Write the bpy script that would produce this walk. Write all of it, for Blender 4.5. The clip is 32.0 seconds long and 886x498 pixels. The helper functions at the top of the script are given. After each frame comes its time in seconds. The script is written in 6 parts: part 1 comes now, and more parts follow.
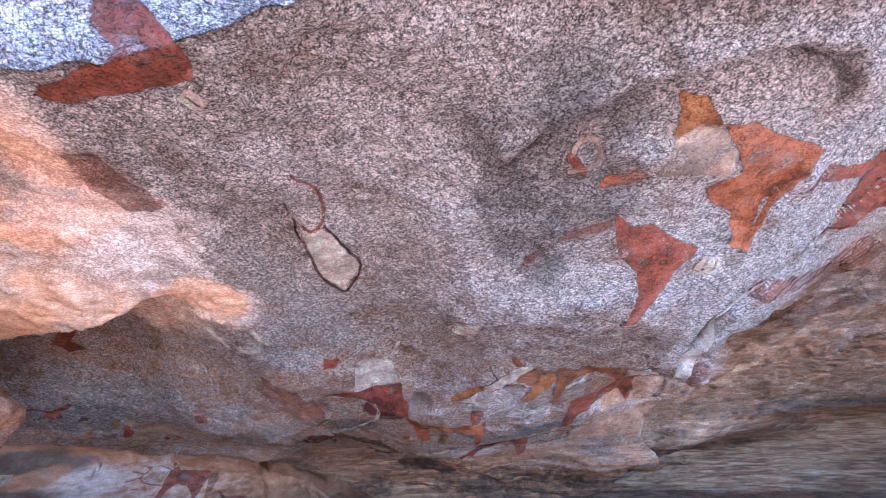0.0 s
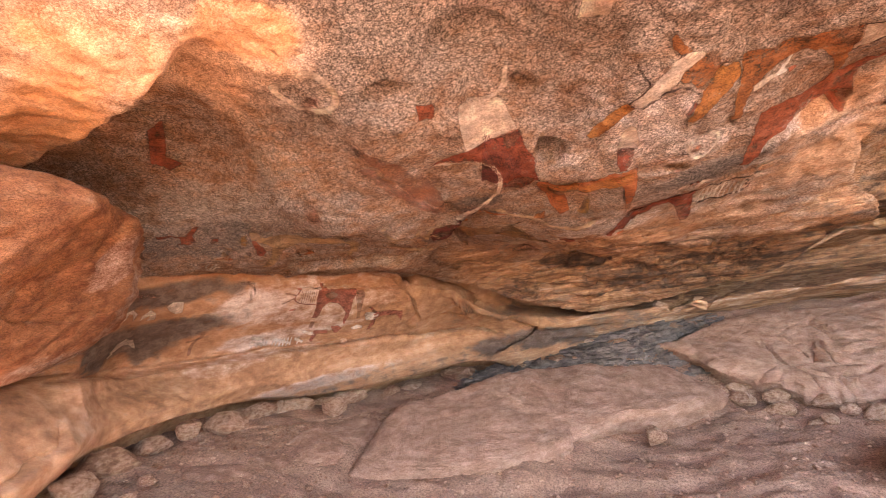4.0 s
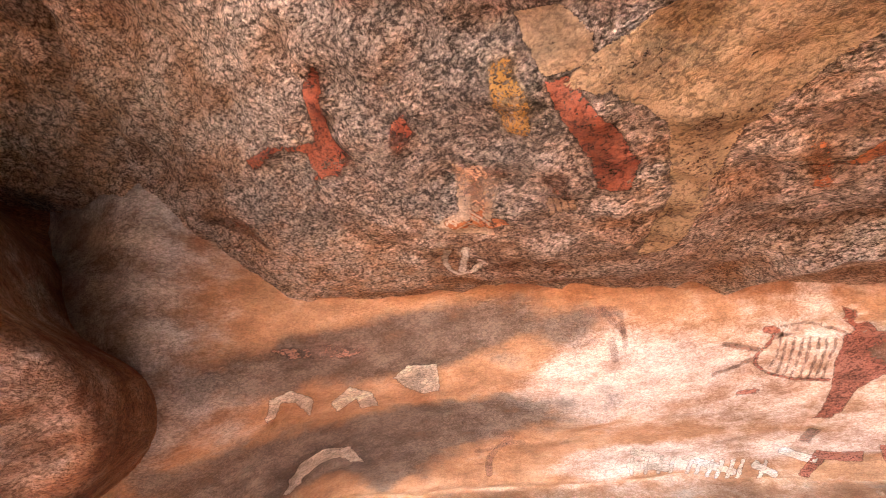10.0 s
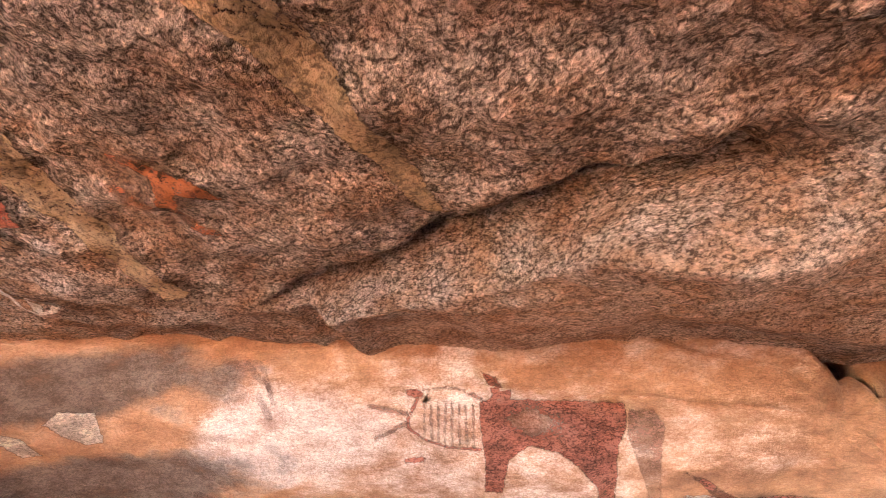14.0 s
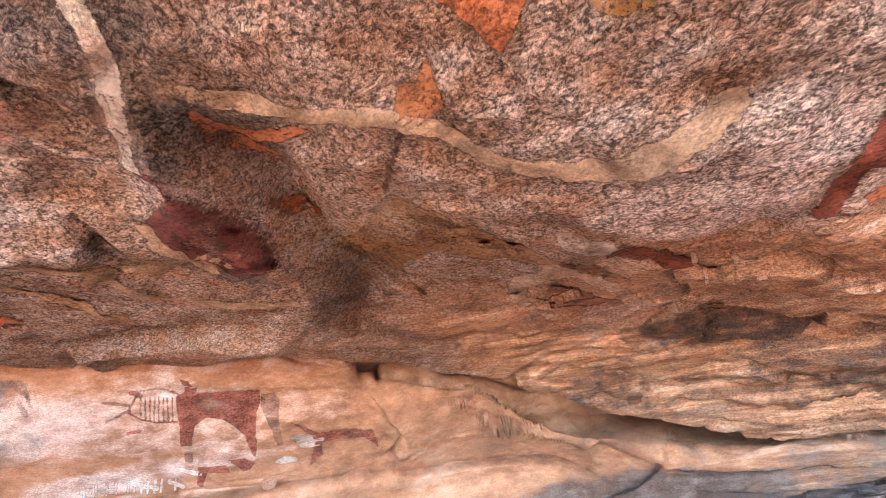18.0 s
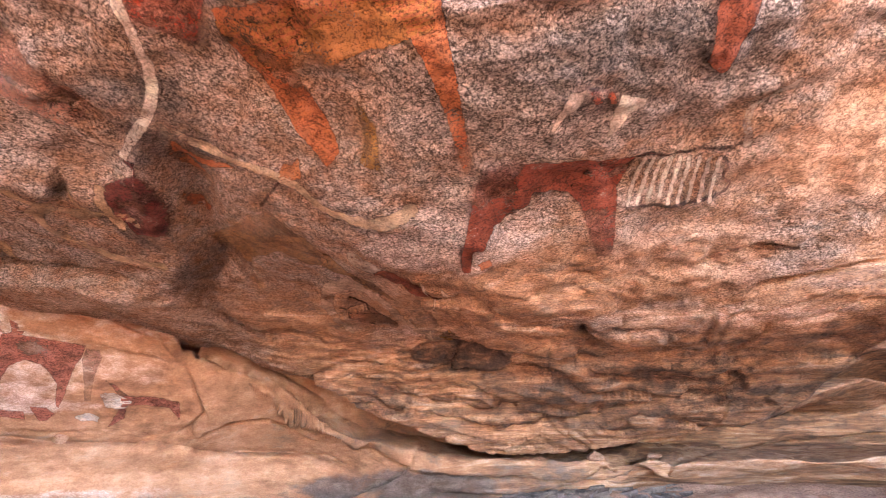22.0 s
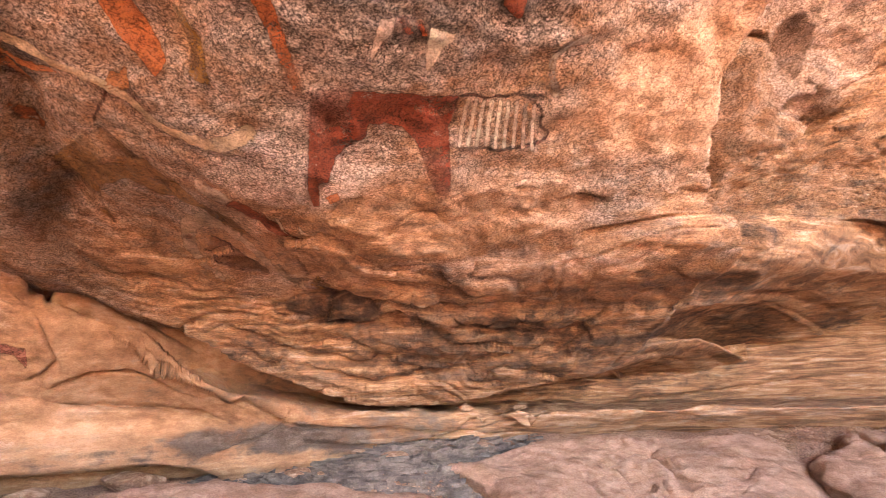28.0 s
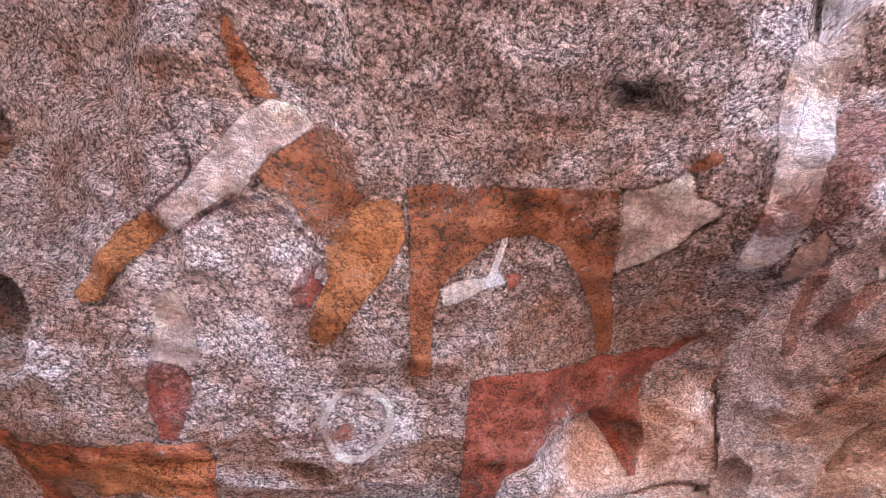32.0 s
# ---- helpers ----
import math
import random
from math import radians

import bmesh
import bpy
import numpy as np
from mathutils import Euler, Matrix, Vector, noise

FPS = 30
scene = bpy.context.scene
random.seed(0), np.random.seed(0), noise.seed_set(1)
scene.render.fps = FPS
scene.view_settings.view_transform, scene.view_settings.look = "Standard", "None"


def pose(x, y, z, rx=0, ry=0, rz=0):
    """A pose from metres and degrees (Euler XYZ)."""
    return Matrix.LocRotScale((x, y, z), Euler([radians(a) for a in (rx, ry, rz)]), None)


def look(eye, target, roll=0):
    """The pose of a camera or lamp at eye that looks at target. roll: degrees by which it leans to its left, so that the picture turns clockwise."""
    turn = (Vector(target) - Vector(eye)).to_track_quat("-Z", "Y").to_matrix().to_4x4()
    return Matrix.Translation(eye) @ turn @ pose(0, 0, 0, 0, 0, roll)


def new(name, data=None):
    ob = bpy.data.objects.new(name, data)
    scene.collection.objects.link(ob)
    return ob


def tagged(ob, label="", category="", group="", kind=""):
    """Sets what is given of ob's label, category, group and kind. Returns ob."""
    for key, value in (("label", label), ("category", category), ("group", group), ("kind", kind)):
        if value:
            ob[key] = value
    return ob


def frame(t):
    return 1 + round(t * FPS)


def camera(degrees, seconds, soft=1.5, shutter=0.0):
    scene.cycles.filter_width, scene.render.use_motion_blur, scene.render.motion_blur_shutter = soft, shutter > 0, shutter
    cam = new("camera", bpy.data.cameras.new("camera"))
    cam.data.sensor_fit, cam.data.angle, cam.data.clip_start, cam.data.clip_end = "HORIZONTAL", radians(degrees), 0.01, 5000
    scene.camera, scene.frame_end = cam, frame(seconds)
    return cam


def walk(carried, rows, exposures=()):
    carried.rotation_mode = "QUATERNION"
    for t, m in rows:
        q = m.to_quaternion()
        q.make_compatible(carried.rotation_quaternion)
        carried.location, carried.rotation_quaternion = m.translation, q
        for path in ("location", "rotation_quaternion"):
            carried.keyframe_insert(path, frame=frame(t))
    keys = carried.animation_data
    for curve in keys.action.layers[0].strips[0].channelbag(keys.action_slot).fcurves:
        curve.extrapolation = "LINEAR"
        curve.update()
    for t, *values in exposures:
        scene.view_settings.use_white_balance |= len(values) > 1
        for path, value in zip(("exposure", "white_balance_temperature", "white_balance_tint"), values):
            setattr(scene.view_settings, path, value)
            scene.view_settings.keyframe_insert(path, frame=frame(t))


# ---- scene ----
cam = camera(84.0, 32.0, 0.5)
walk(cam, [
    (0.0, pose(0.000, 0.103, 2.064, 109.67, 1.74, 0.27)),
    (0.5, pose(0.032, 0.073, 2.047, 108.30, -0.59, -10.03)),
    (1.0, pose(0.087, 0.067, 1.984, 105.68, -1.96, -17.98)),
    (1.5, pose(0.168, 0.035, 1.929, 103.34, -2.33, -26.27)),
    (2.0, pose(0.147, 0.059, 1.850, 100.37, -1.71, -27.29)),
    (2.5, pose(0.145, 0.234, 1.766, 97.56, 1.56, -20.25)),
    (3.0, pose(0.229, 0.493, 1.709, 95.88, 5.36, -9.76)),
    (3.5, pose(0.146, 0.627, 1.662, 94.68, 6.58, 2.37)),
    (4.0, pose(-0.065, 0.845, 1.645, 93.77, 9.14, 16.49)),
    (4.5, pose(-0.247, 1.020, 1.664, 95.59, 9.21, 30.41)),
    (6.5, pose(-0.853, 1.952, 1.559, 92.33, 7.12, 41.15)),
    (7.0, pose(-0.960, 2.327, 1.548, 91.07, 9.32, 41.33)),
    (7.5, pose(-1.172, 2.618, 1.579, 91.11, 10.03, 42.44)),
    (8.0, pose(-1.424, 2.812, 1.649, 93.91, 8.51, 48.39)),
    (8.5, pose(-1.595, 3.043, 1.780, 100.65, 6.75, 56.66)),
    (9.0, pose(-1.726, 3.212, 1.861, 104.41, 5.04, 59.57)),
    (9.5, pose(-1.831, 3.292, 1.892, 104.33, 5.10, 60.72)),
    (10.0, pose(-1.868, 3.351, 1.829, 102.50, 7.46, 60.36)),
    (10.5, pose(-1.716, 3.580, 1.752, 100.67, 8.31, 57.59)),
    (11.0, pose(-1.587, 3.781, 1.677, 98.14, 8.82, 54.40)),
    (11.5, pose(-1.645, 3.948, 1.586, 96.01, 9.51, 51.29)),
    (12.0, pose(-1.727, 4.106, 1.573, 95.15, 9.97, 51.12)),
    (12.5, pose(-1.661, 4.193, 1.545, 95.24, 9.06, 50.38)),
    (13.0, pose(-1.501, 4.332, 1.552, 95.64, 6.87, 48.63)),
    (13.5, pose(-1.431, 4.332, 1.572, 101.70, 5.39, 49.89)),
    (14.0, pose(-1.361, 4.175, 1.673, 110.56, 4.66, 58.78)),
    (14.5, pose(-1.218, 3.995, 1.646, 113.04, 5.16, 59.11)),
    (15.0, pose(-0.897, 3.954, 1.622, 112.68, 4.72, 53.24)),
    (15.5, pose(-0.592, 3.934, 1.609, 113.10, 5.12, 50.50)),
    (17.5, pose(-0.125, 3.637, 1.614, 107.99, 5.96, 40.58)),
    (18.0, pose(-0.014, 3.617, 1.613, 104.91, 9.02, 33.67)),
    (18.5, pose(0.032, 3.611, 1.633, 102.81, 6.67, 22.25)),
    (19.0, pose(0.132, 3.551, 1.649, 102.30, 2.57, 9.68)),
    (19.5, pose(0.193, 3.478, 1.627, 105.74, 5.59, 5.21)),
    (20.0, pose(0.207, 3.385, 1.518, 105.33, 7.00, 4.78)),
    (20.5, pose(0.402, 3.142, 1.360, 105.17, 1.84, 5.53)),
    (21.0, pose(0.600, 3.006, 1.419, 108.27, -1.30, 10.64)),
    (21.5, pose(0.518, 2.980, 1.369, 110.78, 2.37, 15.09)),
    (22.0, pose(0.422, 2.899, 1.237, 109.44, 1.13, 12.67)),
    (22.5, pose(0.401, 2.810, 0.951, 110.51, -1.76, 10.91)),
    (23.0, pose(0.461, 2.816, 0.928, 111.35, -4.08, 8.79)),
    (23.5, pose(0.519, 2.812, 0.976, 111.99, -1.08, 9.44)),
    (24.0, pose(0.545, 2.839, 0.927, 108.82, 1.34, 8.80)),
    (24.5, pose(0.530, 2.861, 0.833, 105.62, -0.43, 7.36)),
    (25.0, pose(0.543, 2.876, 0.807, 103.54, -1.70, 6.58)),
    (25.5, pose(0.523, 2.880, 0.811, 101.92, -2.52, 6.51)),
    (27.5, pose(0.628, 2.903, 0.864, 101.73, 2.64, 5.07)),
    (28.0, pose(0.704, 2.890, 1.020, 107.14, 1.56, 2.92)),
    (28.5, pose(0.664, 2.835, 1.205, 113.75, -1.78, 2.63)),
    (29.0, pose(0.650, 2.787, 1.307, 117.90, -3.89, 2.59)),
    (29.5, pose(0.668, 2.740, 1.366, 119.43, -4.51, 2.41)),
    (30.0, pose(0.721, 2.684, 1.431, 121.54, -3.80, 1.21)),
    (30.5, pose(0.744, 2.634, 1.496, 124.36, -2.75, -1.16)),
    (31.0, pose(0.739, 2.577, 1.546, 128.13, -1.90, -3.62)),
    (31.5, pose(0.720, 2.530, 1.574, 131.58, -1.36, -4.77)),
    (32.0, pose(0.712, 2.489, 1.597, 136.04, -0.77, -3.50)),
], [(0.0, 4.1, 4000, -1), (1.0, 4.0, 5000, 6), (2.0, 3.55, 6600, 20), (3.0, 4.25, 8300, 24), (4.0, 4.5, 8200, 20), (5.0, 4.7, 8000, 17), (7.0, 5.05, 7500, 15), (8.0, 5.25, 7300, 15), (10.0, 5.65, 7300, 16), (12.0, 5.15, 7300, 15), (13.0, 4.85, 7300, 16), (14.0, 5.5, 6900, 14), (15.0, 5.5, 6600, 13), (18.0, 5.4, 6100, 13), (19.0, 5.25, 6900, 18), (21.0, 5.15, 6700, 20), (23.0, 5.2, 6500, 20), (25.0, 5.15, 6900, 22), (28.0, 5.15, 8100, 25), (29.0, 5.0, 7000, 22), (30.0, 4.85, 6000, 20), (31.0, 4.7, 5300, 16), (32.0, 4.55, 4900, 12)])

# world and sun: the shelter is open behind the camera, the sun stands above the cliff
world = bpy.data.worlds.new("sky")
scene.world = world
world.use_nodes = True
wt = world.node_tree
sky = wt.nodes.new("ShaderNodeTexSky")
sky.sky_type, sky.sun_disc = "NISHITA", False
sky.sun_elevation, sky.sun_rotation = radians(68.7), radians(140.2)
wt.links.new(sky.outputs[0], wt.nodes["Background"].inputs[0])
wt.nodes["Background"].inputs[1].default_value = 0.15
sun = new("sun", bpy.data.lights.new("sun", "SUN"))
sun.data.energy, sun.data.angle, sun.data.color = 3.8, radians(0.5), (1.0, 0.94, 0.85)
sun.matrix_world = look((2.5, -3, 10), (0, 0, 0))

# ---- shaping helpers ----
def hash3(i, j, k, seed):
    n = (i * 73856093) ^ (j * 19349663) ^ (k * 83492791) ^ (seed * 2654435)
    n = (n ^ (n >> 13)) * 1274126177
    n = (n ^ (n >> 16)) & 0xFFFFF
    return n / 524287.5 - 1.0


def vnoise(p, seed=0):
    q = np.floor(p).astype(np.int64)
    f = p - q
    f = f * f * f * (f * (f * 6 - 15) + 10)
    out = 0
    for a in (0, 1):
        for b in (0, 1):
            for c in (0, 1):
                wgt = (f[..., 0] if a else 1 - f[..., 0]) * (f[..., 1] if b else 1 - f[..., 1]) * (f[..., 2] if c else 1 - f[..., 2])
                out = out + wgt * hash3(q[..., 0] + a, q[..., 1] + b, q[..., 2] + c, seed)
    return out


def fbm(p, size, octaves=4, seed=0, gain=0.5):
    """Noise of about that size in metres, -1 to 1."""
    out, amp, s = 0, 1.0, 1.0 / size
    for o in range(octaves):
        out = out + amp * vnoise(p * s + 17.3 * o, seed + o)
        amp, s = amp * gain, s * 2.03
    return out


def smooth(a, b, v):
    u = np.clip((v - a) / (b - a), 0, 1)
    return u * u * (3 - 2 * u)


def spline(knots, vals, q):
    """Smooth curve through vals (along their last axis) at the knots, at each q."""
    k, v, q = np.asarray(knots, float), np.asarray(vals, float), np.clip(q, knots[0], knots[-1])
    i = np.clip(np.searchsorted(k, q, "right") - 1, 0, len(k) - 2)
    d = np.diff(v, axis=-1) / np.diff(k)
    m = np.concatenate([d[..., :1], (d[..., 1:] + d[..., :-1]) / 2, d[..., -1:]], -1)
    h = k[i + 1] - k[i]
    u = (q - k[i]) / h
    return ((1 + 2 * u) * (1 - u) ** 2 * v[..., i] + u * (1 - u) ** 2 * h * m[..., i]
            + u * u * (3 - 2 * u) * v[..., i + 1] + u * u * (u - 1) * h * m[..., i + 1])


def loft(xs, ths, ribs, x, th):
    """Radius on a surface lofted through ribs: one row of radii for each station."""
    rows = spline(ths, ribs, th.ravel())
    x = np.clip(x.ravel(), xs[0], xs[-1])
    k = np.asarray(xs, float)
    i = np.clip(np.searchsorted(k, x, "right") - 1, 0, len(k) - 2)
    n = np.arange(x.size)
    d = np.diff(rows, axis=0) / np.diff(k)[:, None]
    m = np.concatenate([d[:1], (d[1:] + d[:-1]) / 2, d[-1:]], 0)
    h = k[i + 1] - k[i]
    u = (x - k[i]) / h
    r = ((1 + 2 * u) * (1 - u) ** 2 * rows[i, n] + u * (1 - u) ** 2 * h * m[i, n]
         + u * u * (3 - 2 * u) * rows[i + 1, n] + u * u * (u - 1) * h * m[i + 1, n])
    return r.reshape(th.shape)


# the overhang: radii round a line along x, angles up from the back
OY, OZ = 2.6, 1.2
OX = [-3.4, -2.7, -2.1, -1.5, -0.9, -0.3, 0.3, 0.9, 1.6, 2.6, 4.2, 7.0]
OT = [-6, 3, 10, 16, 24, 34, 48, 72, 104, 140]
ORIBS = [
    [2.74, 2.39, 2.09, 1.86, 1.6, 1.36, 1.28, 1.3, 1.35, 1.5],
    [3.42, 2.94, 2.54, 2.21, 1.87, 1.56, 1.42, 1.5, 1.48, 1.65],
    [4.09, 3.54, 2.99, 2.47, 1.95, 1.6, 1.42, 1.55, 1.55, 1.85],
    [4.46, 3.81, 3.2, 2.51, 1.95, 1.48, 1.29, 1.4, 1.6, 2.43],
    [4.58, 3.96, 3.46, 2.6, 1.95, 1.55, 1.35, 1.18, 1.55, 2.44],
    [4.73, 4.08, 3.32, 2.3, 1.76, 1.53, 1.27, 1.37, 1.68, 2.59],
    [5.03, 3.96, 2.76, 2.22, 1.77, 1.4, 1.24, 1.19, 1.5, 2.91],
    [5.15, 4.01, 2.88, 2.32, 1.95, 1.57, 1.37, 1.29, 1.42, 2.91],
    [5.08, 3.97, 2.63, 2.48, 2.2, 1.94, 1.76, 1.23, 1.62, 3.01],
    [4.56, 3.89, 3.09, 3.11, 2.77, 2.46, 2.11, 1.85, 2.28, 3.15],
    [4.21, 3.91, 3.64, 3.7, 3.39, 3.01, 2.67, 2.37, 2.62, 3.25],
    [3.43, 3.3, 3.18, 3.13, 2.98, 2.81, 2.74, 2.91, 3.26, 3.66],
]
LIPX = [-4, -3.2, -2.96, -2.5, -2.1, -1.9, -1.76, -1.6, -1.4, -1.2, -1.0, -0.8, -0.5, 0.18, 0.8, 1.15, 1.9, 2.15, 2.54, 2.86, 3.7, 4.85, 6.2, 7.0, 7.7]
LIPT = [47, 37, 29.5, 22.9, 18, 14.8, 11.4, 9, 6.5, 4.3, 2.5, 1.2, -0.8, -2.4, -1.8, -1, 1.6, 5.5, 7.4, 13, 13.7, 14.9, 18, 20, 22]
# steps in the rock: a seam on the inner side, the edge of the bulge, the rim of the hanging orange mass
SEAM_T, SEAM_X = [14, 17, 19, 22, 25, 29, 34], [-1.5, -1.38, -1.2, -1.08, -0.98, -0.82, -0.65]
EDGE_T, EDGE_X = [-6, 1.9, 6.4, 11.6, 16.4, 23.1, 39.1, 52.7, 63.7, 71.1, 78.1, 95], [1.84, 1.94, 1.99, 1.96, 1.78, 1.66, 1.71, 1.53, 1.47, 1.46, 1.45, 1.45]
RIM_X, RIM_T = [-4, -2.73, -2.36, -2.02, -1.69, -1.49, -1.3, -1.1, -0.9], [82, 87, 89.5, 93, 97, 99, 100, 98, 94]
# hollows: x, angle, half width, half height, depth (metres)
HOLLOWS = [
    (-0.21, 69.6, 0.056, 0.071, 0.12), (-0.15, 52.5, 0.078, 0.105, 0.16), (1.21, 39.2, 0.164, 0.121, 0.12), (1.07, 76.5, 0.072, 0.051, 0.08), (-0.78, 81.6, 0.092, 0.072, 0.07),
    (-0.73, 110.2, 0.166, 0.213, 0.1), (-0.39, 83.2, 0.178, 0.104, 0.09), (0.50, 92.2, 0.187, 0.080, 0.08), (1.78, 99.2, 0.170, 0.077, 0.1), (-0.77, 80.4, 0.130, 0.081, 0.05),
    (1.70, 130.9, 0.072, 0.072, 0.07), (-0.49, 123.6, 0.061, 0.044, 0.06), (-0.28, 102.9, 0.096, 0.060, 0.05), (4.05, 92.5, 0.42, 0.3, 0.75), (3.05, 124, 0.3, 0.45, 0.55), (5.9, 77, 0.6, 0.16, 0.25), (3.1, 77.3, 0.14, 0.1, 0.12), (3.66, 73.3, 0.2, 0.12, 0.14),
    (5.74, 27.9, 0.288, 0.115, 0.1), (2.46, 24.8, 0.201, 0.081, 0.12), (2.79, 7.4, 0.309, 0.123, 0.12), (6.67, 37.5, 0.300, 0.120, 0.1), (-0.17, 6.5, 0.320, 0.074, 0.1),
    (2.42, 7.3, 0.182, 0.101, 0.15), (2.61, 23.8, 0.147, 0.055, 0.1), (2.23, 29.3, 0.121, 0.166, 0.15), (1.13, 4.9, 0.220, 0.044, 0.06), (-0.84, 35.1, 0.067, 0.105, 0.08)]
# swellings and ledges that stand out of the face
LUMPS = [(1.99, 8.9, 0.081, 0.063, 0.12), (2.16, 19.9, 0.087, 0.174, 0.06), (1.53, 41.0, 0.144, 0.144, 0.07), (2.43, 12.9, 0.117, 0.094, 0.1), (0.53, 37.2, 0.247, 0.036, 0.035), (1.45, 46.5, 0.139, 0.186, 0.04), (1.12, 31.3, 0.537, 0.215, 0.03),
         (-1.81, 17.7, 0.406, 0.070, 0.07), (-1.25, 29.3, 0.227, 0.121, 0.06), (2.16, 4.2, 0.131, 0.158, 0.1), (1.00, 12.9, 0.450, 0.056, 0.03), (2.23, 21.9, 0.120, 0.070, 0.06)]


def bumps(spots, x, th, r):
    out = 0 * x
    for cx, ct, hw, hh, depth in spots:
        d = ((x - cx) / hw) ** 2 + ((th - ct) * r * 0.01745 / hh) ** 2
        out = out + depth * np.clip(1 - d / 1.6, 0, 1) ** 2
    return out


def pits(spots, x, th, r):
    """Round hollows, deepest under their upper rim."""
    out = 0 * x
    for cx, ct, hw, hh, depth in spots:
        up = (th - ct) * r * 0.01745 / hh
        d = np.hypot((x - cx) / hw, up)
        out = out + depth * (1 - smooth(0.45, 1.15, d)) * np.clip(0.8 + 0.4 * up, 0.3, 1.3)
    return out


def terraces(q):
    """Worn beds: each leans out towards its upper edge, then drops back."""
    f = q - np.floor(q)
    return (1 - smooth(0.0, 0.16, f)) - 0.75 * f


def over_rho(x, th):
    r = loft(OX, OT, ORIBS, x, th)
    d = x - spline(SEAM_T, SEAM_X, th.ravel()).reshape(th.shape)
    s = smooth(11, 16, th) * (1 - smooth(27, 34, th))
    r = r + s * np.where(d < 0, -0.06 * np.exp(np.minimum(d, 0) / 0.3), 0.27 * np.exp(-np.maximum(d, 0) / 0.22) * smooth(0, 0.05, d) - 0.06 * (1 - smooth(0, 0.05, d)))
    d = x - spline(EDGE_T, EDGE_X, th.ravel()).reshape(th.shape)
    s = smooth(-8, 6, th) * (1 - smooth(62, 90, th))
    r = r + s * np.where(d < 0, -0.16 * np.exp(np.minimum(d, 0) / 0.3), 0.6 * np.exp(-np.maximum(d, 0) / 0.6) * smooth(0, 0.045, d) - 0.16 * (1 - smooth(0, 0.045, d)))
    d = (th - spline(RIM_X, RIM_T, x.ravel()).reshape(x.shape)) * r * 0.01745
    r = r - 0.22 * smooth(-0.05, 0.1, d) * np.exp(-np.maximum(d, 0) / 0.9) * (1 - smooth(-1.6, -1.1, x))
    return r + pits(HOLLOWS, x, th, r) - bumps(LUMPS, x, th, r)


# cracks and flake edges: depth, width, height of the step beside it, its fall-off, the line itself
OVER_LINES, WALL_LINES = [], []
OVER_LINES.append((0.05, 0.014, 0.07, 0.12, [(-2.51, 23.0), (-2.23, 21.5), (-1.98, 20.3), (-1.70, 19.4), (-1.52, 18.1), (-1.46, 17.8)]))
OVER_LINES.append((0.03, 0.012, 0.03, 0.12, [(-1.07, 30.7), (-1.11, 29.3), (-1.17, 27.8), (-1.30, 26.1)]))
OVER_LINES.append((0.03, 0.012, 0.04, 0.12, [(-1.08, 24.4), (-1.16, 25.2), (-1.27, 25.9)]))
OVER_LINES.append((0.03, 0.01, 0.04, 0.1, [(1.16, 7.6), (0.81, 7.8), (0.66, 8.1), (0.57, 9.4), (0.47, 10.4)]))
OVER_LINES.append((0.05, 0.014, 0.02, 0.1, [(1.20, 11.7), (1.36, 12.4), (1.55, 13.1), (1.73, 13.9)]))
OVER_LINES.append((0.02, 0.009, 0.025, 0.06, [(1.05, 13.6), (0.96, 14.9), (0.93, 16.5)]))
OVER_LINES.append((0.02, 0.009, 0.025, 0.06, [(1.42, 14.7), (1.24, 15.9), (1.12, 15.3)]))
OVER_LINES.append((0.02, 0.008, 0.02, 0.05, [(0.51, 15.5), (0.47, 16.5), (0.49, 16.9)]))
OVER_LINES.append((0.07, 0.022, 0.03, 0.1, [(-0.58, 8.9), (-0.13, 7.9), (0.17, 5.6), (0.48, 5.0)]))
OVER_LINES.append((0.05, 0.016, 0.03, 0.1, [(-1.08, 6.2), (-0.79, 3.6), (-0.27, 2.1), (0.30, 2.1)]))
OVER_LINES.append((0.06, 0.018, 0.03, 0.1, [(-0.48, 6.3), (0.02, 5.1), (0.68, 4.6), (1.30, 3.5), (1.65, 4.7)]))
OVER_LINES.append((0.05, 0.014, 0.03, 0.1, [(-0.03, 7.4), (0.48, 6.3), (1.08, 6.4), (1.70, 5.7)]))
OVER_LINES.append((0.05, 0.016, 0.03, 0.1, [(-0.65, 1.8), (-0.10, 0.2), (0.49, 0.5), (1.05, 2.0), (1.49, 3.0)]))
OVER_LINES.append((0.04, 0.014, 0, 0.1, [(-0.86, 8.1), (-0.67, 7.5), (-0.43, 8.0)]))
OVER_LINES.append((0.04, 0.012, 0.02, 0.1, [(0.17, 8.9), (0.47, 7.8), (1.00, 7.2)]))
OVER_LINES.append((0.03, 0.011, 0.035, 0.12, [(0.72, 38.3), (0.58, 37.9), (0.45, 38.5), (0.33, 39.5)]))
OVER_LINES.append((0.03, 0.01, 0.02, 0.1, [(1.20, 31.8), (1.40, 33.0), (1.62, 33.7), (2.32, 29.5)]))
OVER_LINES.append((0.025, 0.009, 0, 0.1, [(0.65, 70.1), (0.61, 68.6), (0.54, 64.4)]))
OVER_LINES.append((0.02, 0.012, 0.05, 0.18, [(1.32, 119.6), (1.33, 122.7), (1.21, 125.3), (1.02, 126.8), (0.80, 126.2), (0.58, 124.0), (0.36, 121.3), (0.22, 118.0), (0.16, 114.4)]))
OVER_LINES.append((0.03, 0.014, 0.04, 0.15, [(1.32, 79.3), (1.38, 94.9), (1.59, 100.0), (1.88, 102.4), (2.86, 93.5), (3.25, 98.6)]))
